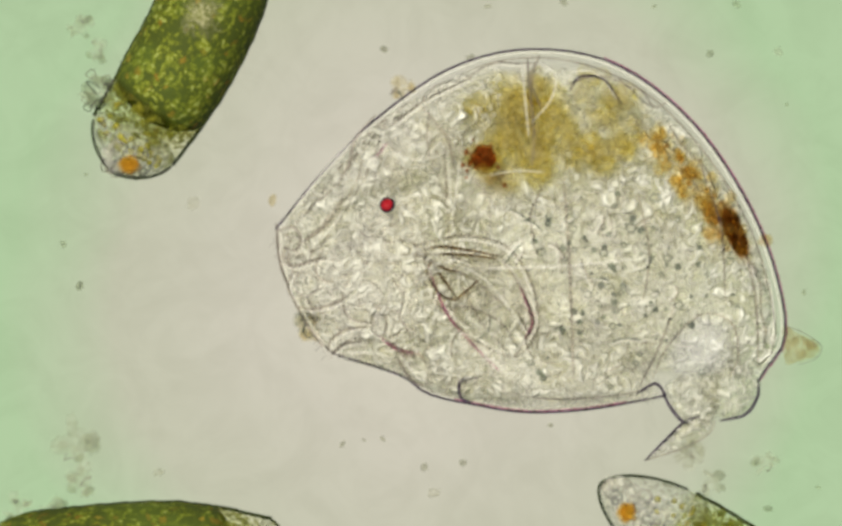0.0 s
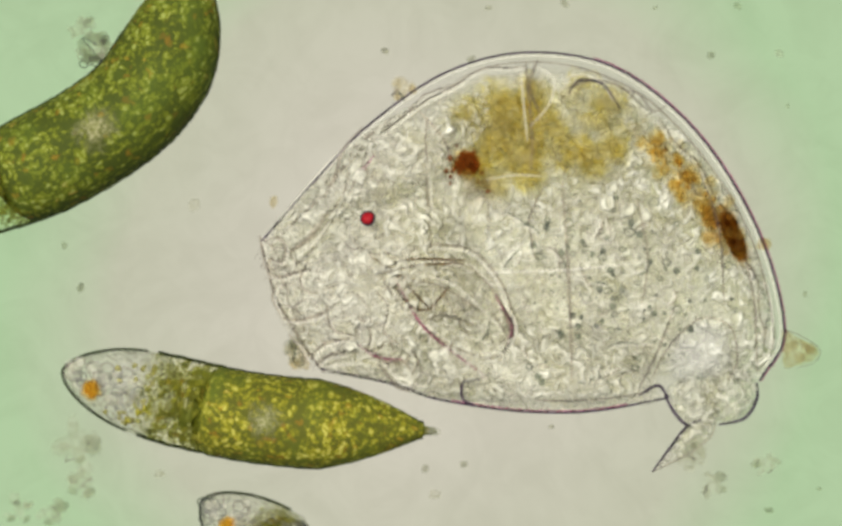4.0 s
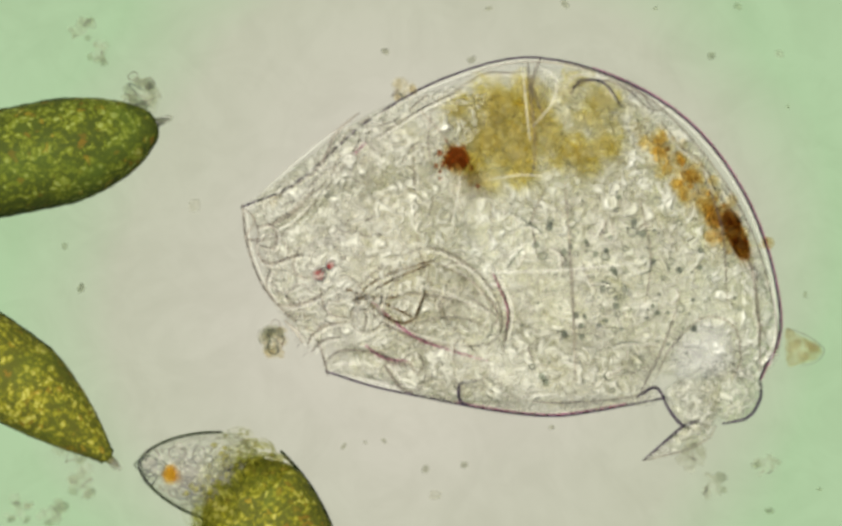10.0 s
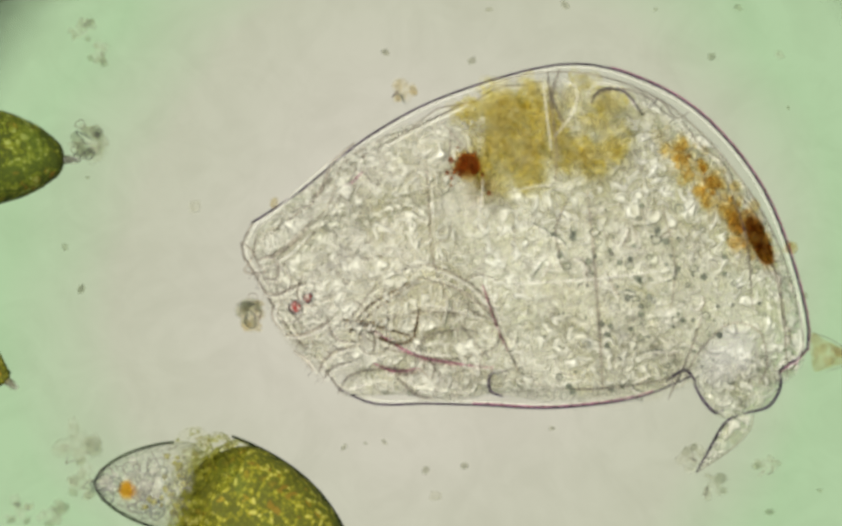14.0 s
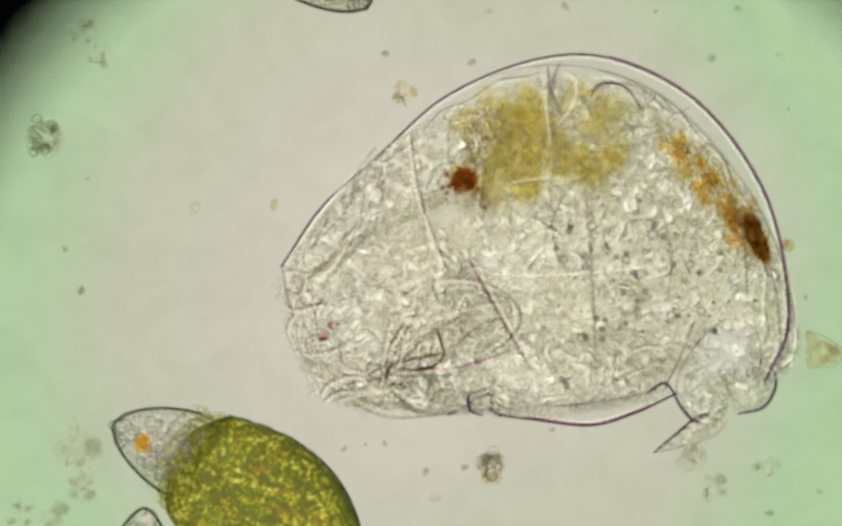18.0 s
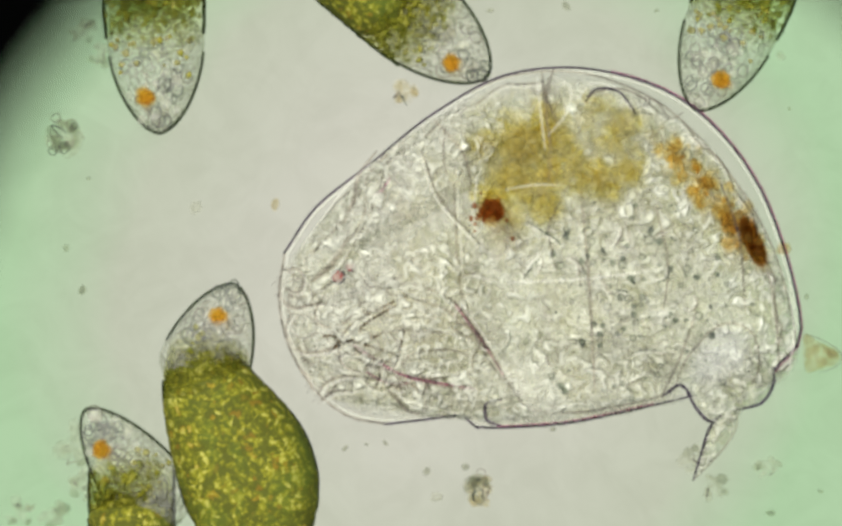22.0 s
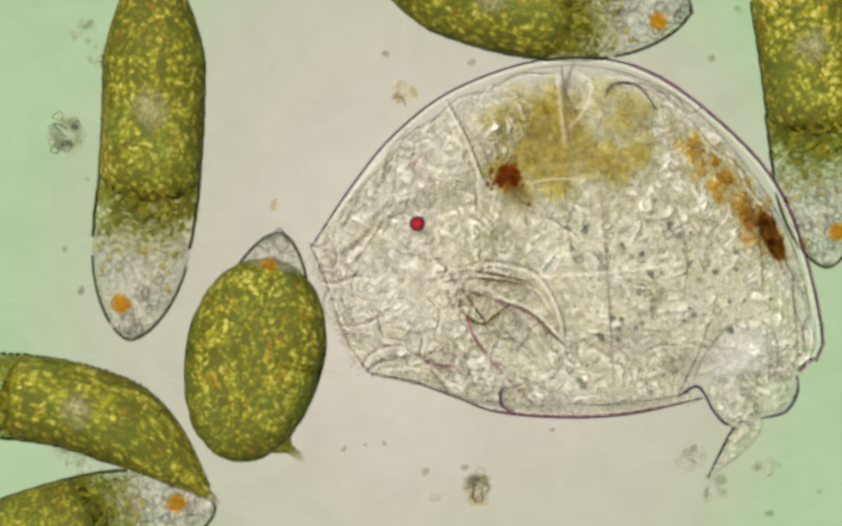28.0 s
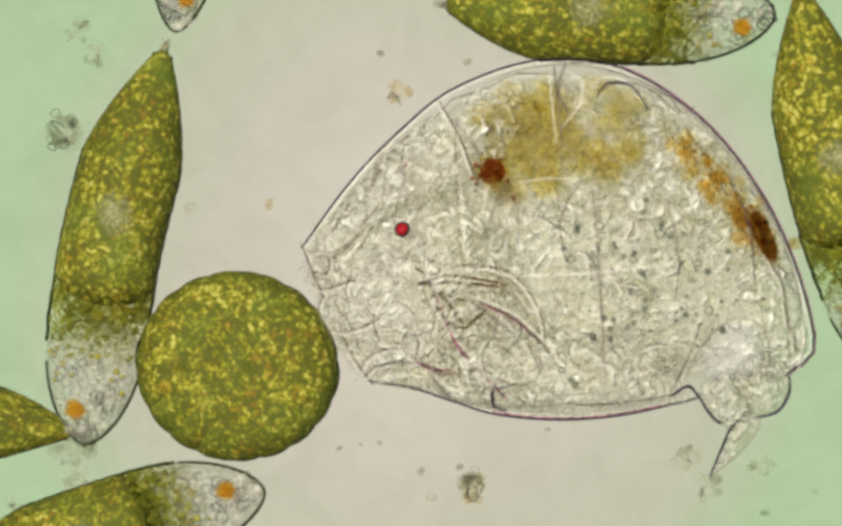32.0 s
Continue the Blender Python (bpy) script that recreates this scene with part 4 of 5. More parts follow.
# the mouth's edge, from the lower lip up to the front corner of the back
MOUTH_EDGE = [
    (0, (625, 660), (600, 640), (575, 610), (548, 560), (522, 490), (515, 425)),
    (3, (606, 683), (585, 655), (560, 620), (530, 565), (508, 500), (497, 442)),
    (6, (592, 692), (560, 650), (530, 600), (500, 560), (482, 500), (470, 455)),
    (9, (622, 692), (590, 625), (540, 590), (500, 540), (475, 470), (465, 395)),
    (11, (600, 695), (585, 640), (530, 585), (480, 530), (450, 450), (440, 390)),
    (12, (632, 722), (585, 680), (540, 630), (500, 550), (480, 460), (478, 402)),
    (13, (640, 722), (590, 665), (530, 600), (480, 530), (452, 470), (465, 430)),
    (14, (632, 725), (590, 670), (535, 610), (480, 520), (452, 465), (470, 415)),
    (16.5, (790, 768), (670, 760), (580, 710), (538, 635), (522, 555), (512, 475)),
    (17, (810, 775), (680, 765), (585, 715), (540, 640), (525, 560), (515, 480)),
    (18, (840, 770), (720, 775), (620, 725), (570, 650), (540, 570), (525, 495)),
    (19, (765, 790), (690, 775), (600, 740), (540, 660), (512, 570), (500, 492)),
    (20, (690, 775), (610, 755), (530, 710), (480, 640), (462, 550), (465, 465)),
    (21, (620, 770), (600, 720), (575, 650), (560, 560), (520, 500), (505, 435)),
    (22, (720, 790), (650, 775), (590, 730), (540, 650), (520, 560), (530, 470)),
    (22.5, (670, 768), (645, 720), (615, 650), (590, 580), (545, 500), (508, 425)),
    (23, (672, 708), (655, 670), (640, 620), (610, 570), (585, 505), (552, 462)),
    (24, (615, 700), (605, 660), (590, 610), (560, 560), (540, 495), (503, 430)),
    (25, (676, 700), (655, 665), (640, 620), (612, 570), (585, 505), (556, 452)),
    (28, (690, 695), (660, 660), (640, 620), (625, 580), (605, 520), (580, 460)),
    (30, (690, 706), (662, 670), (640, 630), (612, 575), (590, 520), (567, 462)),
    (32, (690, 710), (662, 670), (640, 630), (612, 575), (588, 520), (563, 460))]


# groove of the neck, from the back downwards
NECK_FOLD = [
    (0, (735, 228), (800, 182), (870, 148)), (3, (720, 240), (790, 190), (862, 152)), (6, (712, 250), (785, 195), (858, 156)), (9, (712, 245), (785, 198), (858, 162)), (11, (705, 258), (780, 212), (855, 175)),
    (13, (700, 275), (775, 230), (850, 192)), (14, (712, 270), (785, 232), (860, 195)), (16.5, (758, 250), (785, 360), (818, 490)), (17, (758, 250), (785, 360), (818, 490)), (18, (765, 250), (785, 370), (830, 495)),
    (19, (785, 255), (797, 390), (870, 540)), (20, (788, 265), (798, 400), (842, 560)), (21, (745, 305), (776, 420), (805, 550)), (22, (788, 290), (820, 370), (890, 450)), (22.5, (790, 225), (830, 320), (880, 390)),
    (23, (812, 212), (855, 265), (892, 330)), (24, (808, 218), (852, 270), (872, 345)), (25, (815, 212), (855, 265), (892, 330)), (28, (838, 195), (872, 260), (902, 335)), (32, (822, 195), (858, 260), (885, 330))]
# wall behind the jaws, downwards
GULLET = [
    (0, (975, 545), (992, 600), (965, 655)), (6, (930, 560), (955, 610), (940, 660)), (9, (945, 510), (970, 560), (962, 615)), (11, (905, 525), (926, 600), (918, 690)), (13, (908, 528), (936, 610), (922, 715)),
    (14, (903, 538), (930, 615), (965, 690)), (16.5, (868, 480), (905, 570), (985, 695)), (17, (868, 480), (905, 570), (985, 695)), (18, (878, 490), (930, 585), (990, 690)), (19, (890, 500), (912, 600), (985, 700)),
    (20, (832, 560), (862, 620), (935, 700)), (21, (862, 570), (900, 650), (955, 755)), (22, (852, 570), (903, 640), (972, 752)), (22.5, (870, 590), (930, 680), (985, 745)), (23, (885, 545), (945, 600), (995, 655)),
    (24, (845, 562), (905, 595), (960, 638)), (25, (895, 545), (955, 600), (1005, 655)), (28, (930, 560), (990, 585), (1048, 642)), (32, (900, 565), (960, 595), (1015, 645))]


def along_line(pts, n):
    """n places and headings at even steps along a smooth line through pts."""
    curve = spline(pts, 160)
    lens = [0.0]
    for a, b in zip(curve, curve[1:]):
        lens.append(lens[-1] + (b - a).length)
    out, k = [], 1
    for i in range(n):
        want = (i + 0.5) / n * lens[-1]
        while k < 159 and lens[k] < want:
            k += 1
        f = (want - lens[k - 1]) / max(1e-9, lens[k] - lens[k - 1])
        d = curve[min(159, k + 2)] - curve[max(0, k - 3)]
        out.append((curve[k - 1].lerp(curve[k], f), math.atan2(d.y, d.x)))
    return out, lens[-1] / n


def edge_chain(root, ride, name, label, rows, n, z, lines):
    """A supple edge of short rigid pieces end to end. lines: part name, distance towards the outside, radius, material, share of the chain."""
    steps = [along_line([at(x, y, z, r[0]) for x, y in r[1:]], n) for r in rows]
    h = 0.5 * max(step for _, step in steps) * 1.16
    for i in range(n):
        first = None
        for nm, off, r, m, share in lines:
            if not share[0] <= i / n <= share[1]:
                continue
            wave = 0.006 if nm.startswith("inner") else 0.0
            y0, y1 = (off + wave * math.sin(1.7 * k) for k in (i, i + 1))
            bm = tube([(-h, y0, 0), (0, (y0 + y1) / 2, 0), (h, y1, 0)], r, 7, 6, 0.72)
            if first is None:
                first = part(name, bm, m, root, label)
            else:
                part(nm, bm, m, first)
        ride(first, [(r[0], Matrix.Translation(places[i][0]) @ Matrix.Rotation(places[i][1], 4, "Z")) for r, (places, _) in zip(rows, steps)])


def pair_rows():
    """Head pieces ride on the line between the front corners of back and belly."""
    times = sorted({r[0] for r in DORSAL} | {r[0] for r in VENTRAL})
    rows = []
    for t in times:
        rows.append((t, blend(DORSAL, t), blend(VENTRAL, t)))
    return rows


def rotifer():
    root = tagged(new("rotifer"), "transparent rotifer with a yellow stomach and red eyes", "rotifer")
    MOVES.append((root, [(t, m) for t, m in table(BODY)]))

    def ride(ob, rows):
        """Keys given in the plan, turned into the rotifer's own space."""
        out = []
        for t, m in rows:
            bx, by, ba = blend(BODY, t)
            b = table([BODY[0], (t, bx, by, ba)])[1][1]
            out.append((t, b.inverted() @ m))
        MOVES.append((ob, out))

    # shell
    back = [(690, 225), (760, 180), (840, 127), (905, 101), (980, 91), (1060, 97), (1140, 122), (1220, 168), (1300, 248), (1370, 345), (1420, 445), (1448, 545), (1461, 620), (1452, 670), (1412, 706)]
    belly = [(1235, 738), (1170, 752), (1100, 762), (980, 768), (880, 753), (800, 734), (742, 698)]
    shell = part("lorica", pillow(flat(back[2:] + [(1330, 715), (1200, 700), (1000, 690), (830, 640), (740, 520), (720, 380), (770, 230)]), 0.095, 140, 12, 0.004, 1, (0.34, 0.035)), LORICA, root, "glass-clear bowed shell")
    shell.location.z = -0.09
    # added milky sheet below the organs, there to brighten the whole body
    backing = part("body_fluid", pillow(flat([(x - (x - 1060) * 0.03, y - (y - 440) * 0.04) for x, y in back[2:]] + [(1330, 700), (1200, 725), (1000, 745), (860, 725), (790, 620), (725, 440)]), 0.03, 120, 5, 0.003, 5), BACKING, root, "faintly milky sheet added behind the organs to brighten the body")
    backing.location.z = -0.13
    part("shell_second_rim", tube(plan([(x - (x - 1050) * 0.045, y - (y - 450) * 0.05) for x, y in back[2:-1]], 0.02), 0.0022, 100, 6, 0.2), FAINT, root)
    plate = part("belly_plate", pillow(flat(belly + [(720, 640), (800, 560), (1000, 590), (1200, 640)]), 0.15, 120, 7, 0.004, 2), TISSUE, root, "clear belly plate of the shell")
    part("belly_fold", tube(plan([(890, 700), (858, 705), (856, 735), (880, 748)], 0.12), 0.0030, 30, 6, 0.3), INK, plate)
    part("belly_line", tube(plan([(880, 712), (1000, 738), (1120, 735), (1200, 722)], 0.12), 0.0022, 40, 6, 0.3), FAINT, plate)
    part("belly_corner", tube(plan([(1235, 735), (1215, 712), (1180, 730)], 0.1), 0.003, 24, 6, 0.3), INK, plate)
    ride(plate, table(BELLY))
    hind = part("rear_lobe", pillow(flat([(1412, 700), (1412, 735), (1392, 768), (1350, 785), (1325, 770), (1300, 700), (1360, 660)]), 0.09, 48, 5), TISSUE, root, "clear rounded lobe above the foot")
    part("rear_lobe_rim", tube(plan([(1412, 705), (1411, 738), (1388, 772), (1340, 784)]), 0.0032, 30, 6, 0.4), INK, hind)
    MOVES.append((hind, [(t, pose(x / 1000, y / 1000, 0)) for t, x, y in ((0, 0, 0), (13, 0, 0), (14, -12, 30), (17, 0, 12), (19, -20, 40), (20, -10, 45), (21, -10, 32), (22, -10, 38), (22.5, -10, 45), (23, 16, 112), (24, 20, 126), (25, 4, 26), (28, 0, 12), (32, 0, 12))]))

    # organs that ride with the shell
    part("vitellarium", pillow(flat([(1000, 360), (1180, 350), (1290, 440), (1300, 580), (1200, 720), (1040, 735), (960, 640), (950, 480)]), 0.12, 72, 6, 0.006, 4), CLEAR, root, "granular clear yolk gland")
    rng = random.Random(5)
    for k in range(90):
        u = k / 89
        x, y = 1200 + 178 * u + rng.gauss(0, 15), 252 + 212 * u ** 1.3 + rng.gauss(0, 15)
        b = part("hind_gut", lump(rng.uniform(0.006, 0.017), k + 50, 0.6, 3, 0.6), AMBER if k < 60 or k % 2 else BROWN, root, "amber to brown lobe of the hind gut")
        b.location = Vector(plan([(x, y)], rng.uniform(0.0, 0.05))[0])
    part("gut_core", pillow(flat([(1338, 388), (1372, 398), (1396, 440), (1394, 480), (1370, 474), (1348, 432)]), 0.03, 40, 5, 0.012, 9), CORE, root, "dark brown food mass")
    for k in range(34):
        u = rng.random() ** 0.6
        x, y = 1215 + 175 * u + rng.gauss(0, 10), 262 + 205 * u ** 1.25 + rng.gauss(0, 10)
        b = part("food_grain", lump(rng.uniform(0.003, 0.009), k, 0.9, 2, 0.6), CORE if u > 0.62 and k % 4 else BROWN, root)
        b.location = Vector(plan([(x, y)], rng.uniform(0.03, 0.09))[0])
    bladder = part("bladder", pillow(flat([(1235, 650), (1290, 590), (1350, 600), (1365, 670), (1320, 705), (1250, 700)]), 0.09, 48, 5), PALE, root, "pale empty bladder")
    part("bladder_rim", tube(plan([(1210, 700), (1240, 640), (1300, 585), (1355, 600), (1368, 660), (1350, 700)], 0.09), 0.0024, 50, 6, 0.3), FAINT, bladder)
    MOVES.append((bladder, [(t, pose(x / 1000, y / 1000, 0)) for t, x, y in ((0, 0, 0), (22.5, 0, 0), (23, -18, 44), (24, -18, 48), (25, 0, 0), (32, 0, 0))]))
    for k in range(150):
        x, y = rng.gauss(1150, 125), rng.gauss(550, 120)
        if not (960 < x < 1370 and 350 < y < 735) or x > 1330 and y > 580:
            continue
        q = rng.choice((0.0028, 0.0036, 0.0045, 0.006, 0.0075))
        if k % 3:
            b = part("droplet", lump(q, k, 0.4, 1), DROP, root)
        else:
            b = part("droplet", tube([(q * 1.2 * math.cos(w), q * math.sin(w) * rng.uniform(0.8, 1.2), 0) for w in [math.tau * n / 7 for n in range(7)]], 0.0014, 21, 5, closed=True), DROP, root, "dark ring of an oil droplet")
        b.location = Vector(plan([(x, y)], rng.uniform(0.05, 0.18))[0])
    # muscle bands and folds
    for pts, r, m in (
            ([(978, 116), (984, 190), (990, 262), (986, 318)], 0.0040, FAINT), ([(968, 120), (974, 190), (981, 260)], 0.0026, BRIGHT), ([(1000, 110), (985, 160), (1005, 210)], 0.004, FAINT), ([(990, 120), (1028, 145), (1022, 190), (985, 235)], 0.0026, BRIGHT), ([(1055, 175), (1075, 150), (1118, 156), (1150, 200)], 0.0024, INK), ([(1150, 165), (1185, 175), (1210, 205), (1235, 195)], 0.0024, FAINT), ([(855, 300), (850, 350), (842, 395)], 0.0022, BRIGHT), ([(1010, 345), (985, 400), (990, 450)], 0.0022, FAINT), ([(800, 210), (795, 260), (800, 300)], 0.002, FAINT), ([(1045, 165), (1065, 140), (1110, 148), (1140, 190)], 0.0024, BRIGHT),
            ([(905, 330), (960, 322), (1010, 324)], 0.0022, BRIGHT), ([(900, 500), (1050, 495), (1200, 480)], 0.003, BRIGHT), ([(1200, 205), (1150, 160), (1100, 150), (1050, 165)], 0.0026, FAINT),
            ([(1250, 560), (1220, 640), (1180, 720)], 0.0026, FAINT), ([(1290, 300), (1330, 420), (1340, 560)], 0.0024, FAINT), ([(1380, 480), (1395, 560), (1400, 680)], 0.003, FAINT),
            ([(1420, 520), (1428, 600), (1415, 680)], 0.0026, BRIGHT), ([(1180, 360), (1200, 470), (1190, 560)], 0.0024, FAINT), ([(780, 200), (830, 260), (845, 320)], 0.0028, FAINT),
            ([(1044, 330), (1052, 440), (1058, 560), (1062, 700)], 0.0032, FAINT)):
        part("muscle_band", tube(plan(pts, 0.15), r, 36, 6, 0.3), m, root)
    # granular tissue behind the stomach and the hind gut
    hump = part("dorsal_tissue", pillow(flat([(800, 190), (900, 130), (1020, 118), (1150, 150), (1280, 250), (1370, 370), (1400, 480), (1330, 500), (1180, 420), (1000, 390), (860, 350)]), 0.02, 90, 6, 0.003, 21), VEIL, root, "clear granular tissue under the back")
    hump.location.z = -0.04
    # deeper folds: a dark line with a painted refraction highlight beside it
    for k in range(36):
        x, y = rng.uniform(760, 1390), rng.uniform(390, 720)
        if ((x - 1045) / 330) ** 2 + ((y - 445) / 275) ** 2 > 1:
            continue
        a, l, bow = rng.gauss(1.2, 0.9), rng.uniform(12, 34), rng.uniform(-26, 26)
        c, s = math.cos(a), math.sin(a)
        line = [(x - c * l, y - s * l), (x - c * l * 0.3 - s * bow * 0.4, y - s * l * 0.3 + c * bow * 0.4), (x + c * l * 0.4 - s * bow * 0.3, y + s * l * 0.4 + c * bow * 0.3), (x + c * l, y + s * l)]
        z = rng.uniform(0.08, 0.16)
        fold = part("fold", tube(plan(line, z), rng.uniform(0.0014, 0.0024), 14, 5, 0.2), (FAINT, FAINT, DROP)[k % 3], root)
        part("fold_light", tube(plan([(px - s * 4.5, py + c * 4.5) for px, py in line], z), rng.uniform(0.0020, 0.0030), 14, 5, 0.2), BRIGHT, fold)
    neck_tissue = part("neck_tissue", pillow(flat([(720, 270), (790, 210), (880, 230), (930, 330), (930, 520), (900, 660), (800, 640), (730, 560), (690, 400)]), 0.05, 60, 5, 0.006, 12), CLEAR, root, "clear wrinkled neck tissue")
    part("neck_fold", tube(plan([(827, 262), (830, 341), (842, 478), (890, 590), (954, 665)], 0.08), 0.0024, 60, 6, 0.3), FAINT, neck_tissue)
    # this second line is a highlight painted beside the neck fold
    part("neck_fold", tube(plan([(833, 262), (837, 341), (850, 476), (898, 586)], 0.08), 0.0024, 60, 6, 0.3), BRIGHT, neck_tissue)
    ride(neck_tissue, table([(t, 893 + (x - 893) * 1.2, 298 + (y - 298) * 0.8, 0) for t, x, y, a in GLAND]))

    # stomach and gland
    def lobes(name, label, middle, spread, count, seed):
        """A lobed organ: one carrier lobe with the others on it."""
        rg = random.Random(seed)
        first = part(name, lump(0.036, seed, 0.6, 3, 0.6), YELLOW, root, label)
        home = Vector(plan([middle], 0.03)[0])
        for k in range(count):
            a, d = rg.uniform(0, math.tau), math.sqrt(rg.random())
            b = part("lobe", lump(rg.uniform(0.012, 0.034), seed + k, 0.6, 3, 0.6), YELLOW, first)
            b.location = (d * math.cos(a) * spread[0], d * math.sin(a) * spread[1], rg.uniform(-0.02, 0.04))
        return first, home
    stomach, home_a = lobes("stomach", "mottled yellow stomach", (952, 246), (0.080, 0.098), 56, 3)
    lobe, home_b = lobes("stomach_half", "second yellow half of the stomach", (1070, 228), (0.112, 0.095), 62, 8)
    half = [(t, 940 + (x - 893) * 0.7, 240 + (y - 298) * 0.7, a) for t, x, y, a in GLAND]
    ride(stomach, [(t, m @ Matrix.Translation(home_a)) for t, m in table(half)])
    ride(lobe, [(t, m @ Matrix.Translation(home_b)) for t, m in table([(t, 1080 + (x - 893) * 0.6, 230 + (y - 298) * 0.5, a) for t, x, y, a in GLAND])])
    gland = part("gland", lump(0.021, 4, 0.9, 4, 0.5), RUST, root, "rust-red gland spot")
    spot = Vector(plan([(893, 297)])[0])
    for k, (dx, dy) in enumerate(((-14, -8), (12, 10), (4, -14), (18, -4), (-6, 14))):
        g = part("gland_lobe", lump(0.011 + 0.003 * (k % 3), k + 11, 0.8, 3, 0.5), RUST if k % 2 else BROWN, gland)
        g.location = (dx / 1000, dy / 1000, 0.008)
    for k in range(18):
        g = part("gland_grain", lump(rng.uniform(0.003, 0.007), k, 0.5, 1), RUST, gland)
        g.location = Vector(plan([(rng.gauss(898, 22), rng.gauss(306, 18))], rng.uniform(0.01, 0.03))[0]) - spot
    ride(gland, [(t, Matrix.Translation((0, 0, 0.165)) @ m @ Matrix.Translation(spot)) for t, m in table(GLAND)])

    # eyes
    for dx, dy, r in ((0, 0, 0.0118), (10, -8, 0.0088)):
        eye = part("eye", lump(r, dx, 0.25, 2), RED, root, "small bright red eye")
        eye.location = Vector(plan([(721 + dx, 382 + dy)], 0.07)[0])
        part("eye_ring", tube([(r * 1.05 * math.cos(q), r * 1.05 * math.sin(q), 0.004) for q in [math.tau * i / 10 for i in range(10)]], 0.0018, 30, 6, closed=True), INK, eye, "dark ring round the eye")
        ride(eye, [(t, Matrix.Translation(at(x + dx * (2.2 if 8.5 < t < 22.6 else 0.3), y + dy * (2.2 if 8.5 < t < 22.6 else 0.3), 0.06 if 8.5 < t < 22.6 else 0.17, t))) for t, x, y in EYE])

    # jaws
    mastax = part("mastax", pillow(flat([(770, 465), (850, 440), (960, 470), (1000, 560), (990, 650), (930, 660), (850, 600), (790, 540)]), 0.09, 64, 6, 0.003, 5), CLEAR, root, "clear muscular jaw chamber")
    for pts, r, m, nm in (([(775, 470), (820, 460), (880, 468), (930, 478)], 0.0026, JAW, "jaw_arm"), ([(780, 474), (850, 474), (925, 482)], 0.0022, JAW, "jaw_arm"), ([(790, 472), (850, 469), (915, 476)], 0.0022, BRIGHT, "jaw_arm"), ([(785, 472), (810, 500), (848, 552)], 0.0026, JAW, "jaw_arm"),
                          ([(788, 478), (800, 520), (826, 552), (855, 556)], 0.0024, JAW, "jaw_arm"), ([(762, 476), (780, 474), (800, 486)], 0.0042, JAW, "jaw_hub"), ([(850, 556), (866, 542), (892, 520)], 0.0024, JAW, "jaw_arm"), ([(786, 474), (826, 500), (850, 506)], 0.0022, JAW, "jaw_arm"), ([(784, 472), (772, 455), (758, 446)], 0.002, JAW, "jaw_arm"),
                          ([(795, 490), (830, 580), (880, 640), (930, 690)], 0.0024, ROSE, "jaw_muscle"), ([(930, 480), (975, 550), (990, 630)], 0.0024, FAINT, "jaw_muscle"), ([(800, 475), (900, 520), (980, 620)], 0.0022, BRIGHT, "jaw_muscle"), ([(810, 490), (880, 520), (950, 580)], 0.0020, FAINT, "jaw_muscle"),
                          ([(960, 560), (988, 590), (985, 625), (962, 640)], 0.0020, FAINT, "jaw_muscle"), ([(958, 572), (972, 600), (985, 625)], 0.0022, FAINT, "jaw_muscle"), ([(830, 580), (870, 570), (930, 600), (960, 640)], 0.002, FAINT, "jaw_muscle")):
        part(nm, tube(plan(pts, 0.11), r, 30, 6, 0.35), m, mastax)
    shape = [(772, 468), (815, 448), (870, 440), (945, 462), (992, 540), (994, 622), (955, 662), (890, 636), (840, 592), (795, 535)]
    part("mastax_edge", tube(plan(shape, 0.1), 0.0022, 90, 6, closed=True), FAINT, mastax, "soft grey outline of the jaw chamber")
    # bright rings inside the outline paint its refraction fringe
    part("mastax_light", tube(plan([(x - (x - 890) * 0.06, y - (y - 550) * 0.07) for x, y in shape], 0.1), 0.003, 90, 6, closed=True), BRIGHT, mastax)
    part("mastax_light", tube(plan([(x - (x - 930) * 0.3, y - (y - 560) * 0.3) for x, y in shape[2:9]], 0.1), 0.0026, 60, 6), BRIGHT, mastax)
    ride(mastax, table(JAWS))

    # head: back plate, mouth field and lower lip
    neck = [(930, 110), (820, 150), (700, 222), (600, 320), (530, 400), (515, 425), (530, 470), (600, 460), (680, 390), (780, 350), (900, 280), (960, 180)]
    plate = part("head_plate", pillow(flat(neck), 0.12, 72, 6, 0.003, 6), TISSUE, root, "clear sloping head plate")
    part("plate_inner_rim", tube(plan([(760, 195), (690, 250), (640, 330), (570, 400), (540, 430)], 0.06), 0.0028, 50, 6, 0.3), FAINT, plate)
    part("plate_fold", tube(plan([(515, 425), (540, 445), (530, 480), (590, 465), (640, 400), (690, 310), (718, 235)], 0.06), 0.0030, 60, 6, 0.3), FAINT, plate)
    # the bright creases are highlights painted beside the dark ones
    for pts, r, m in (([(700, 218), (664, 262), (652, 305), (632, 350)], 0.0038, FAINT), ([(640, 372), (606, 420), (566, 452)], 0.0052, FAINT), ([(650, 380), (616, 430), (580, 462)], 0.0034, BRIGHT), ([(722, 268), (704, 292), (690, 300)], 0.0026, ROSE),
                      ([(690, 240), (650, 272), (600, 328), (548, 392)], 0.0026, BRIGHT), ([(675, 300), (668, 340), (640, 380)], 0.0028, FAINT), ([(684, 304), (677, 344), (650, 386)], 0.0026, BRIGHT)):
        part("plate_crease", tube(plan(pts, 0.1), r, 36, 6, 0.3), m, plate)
    rows = []
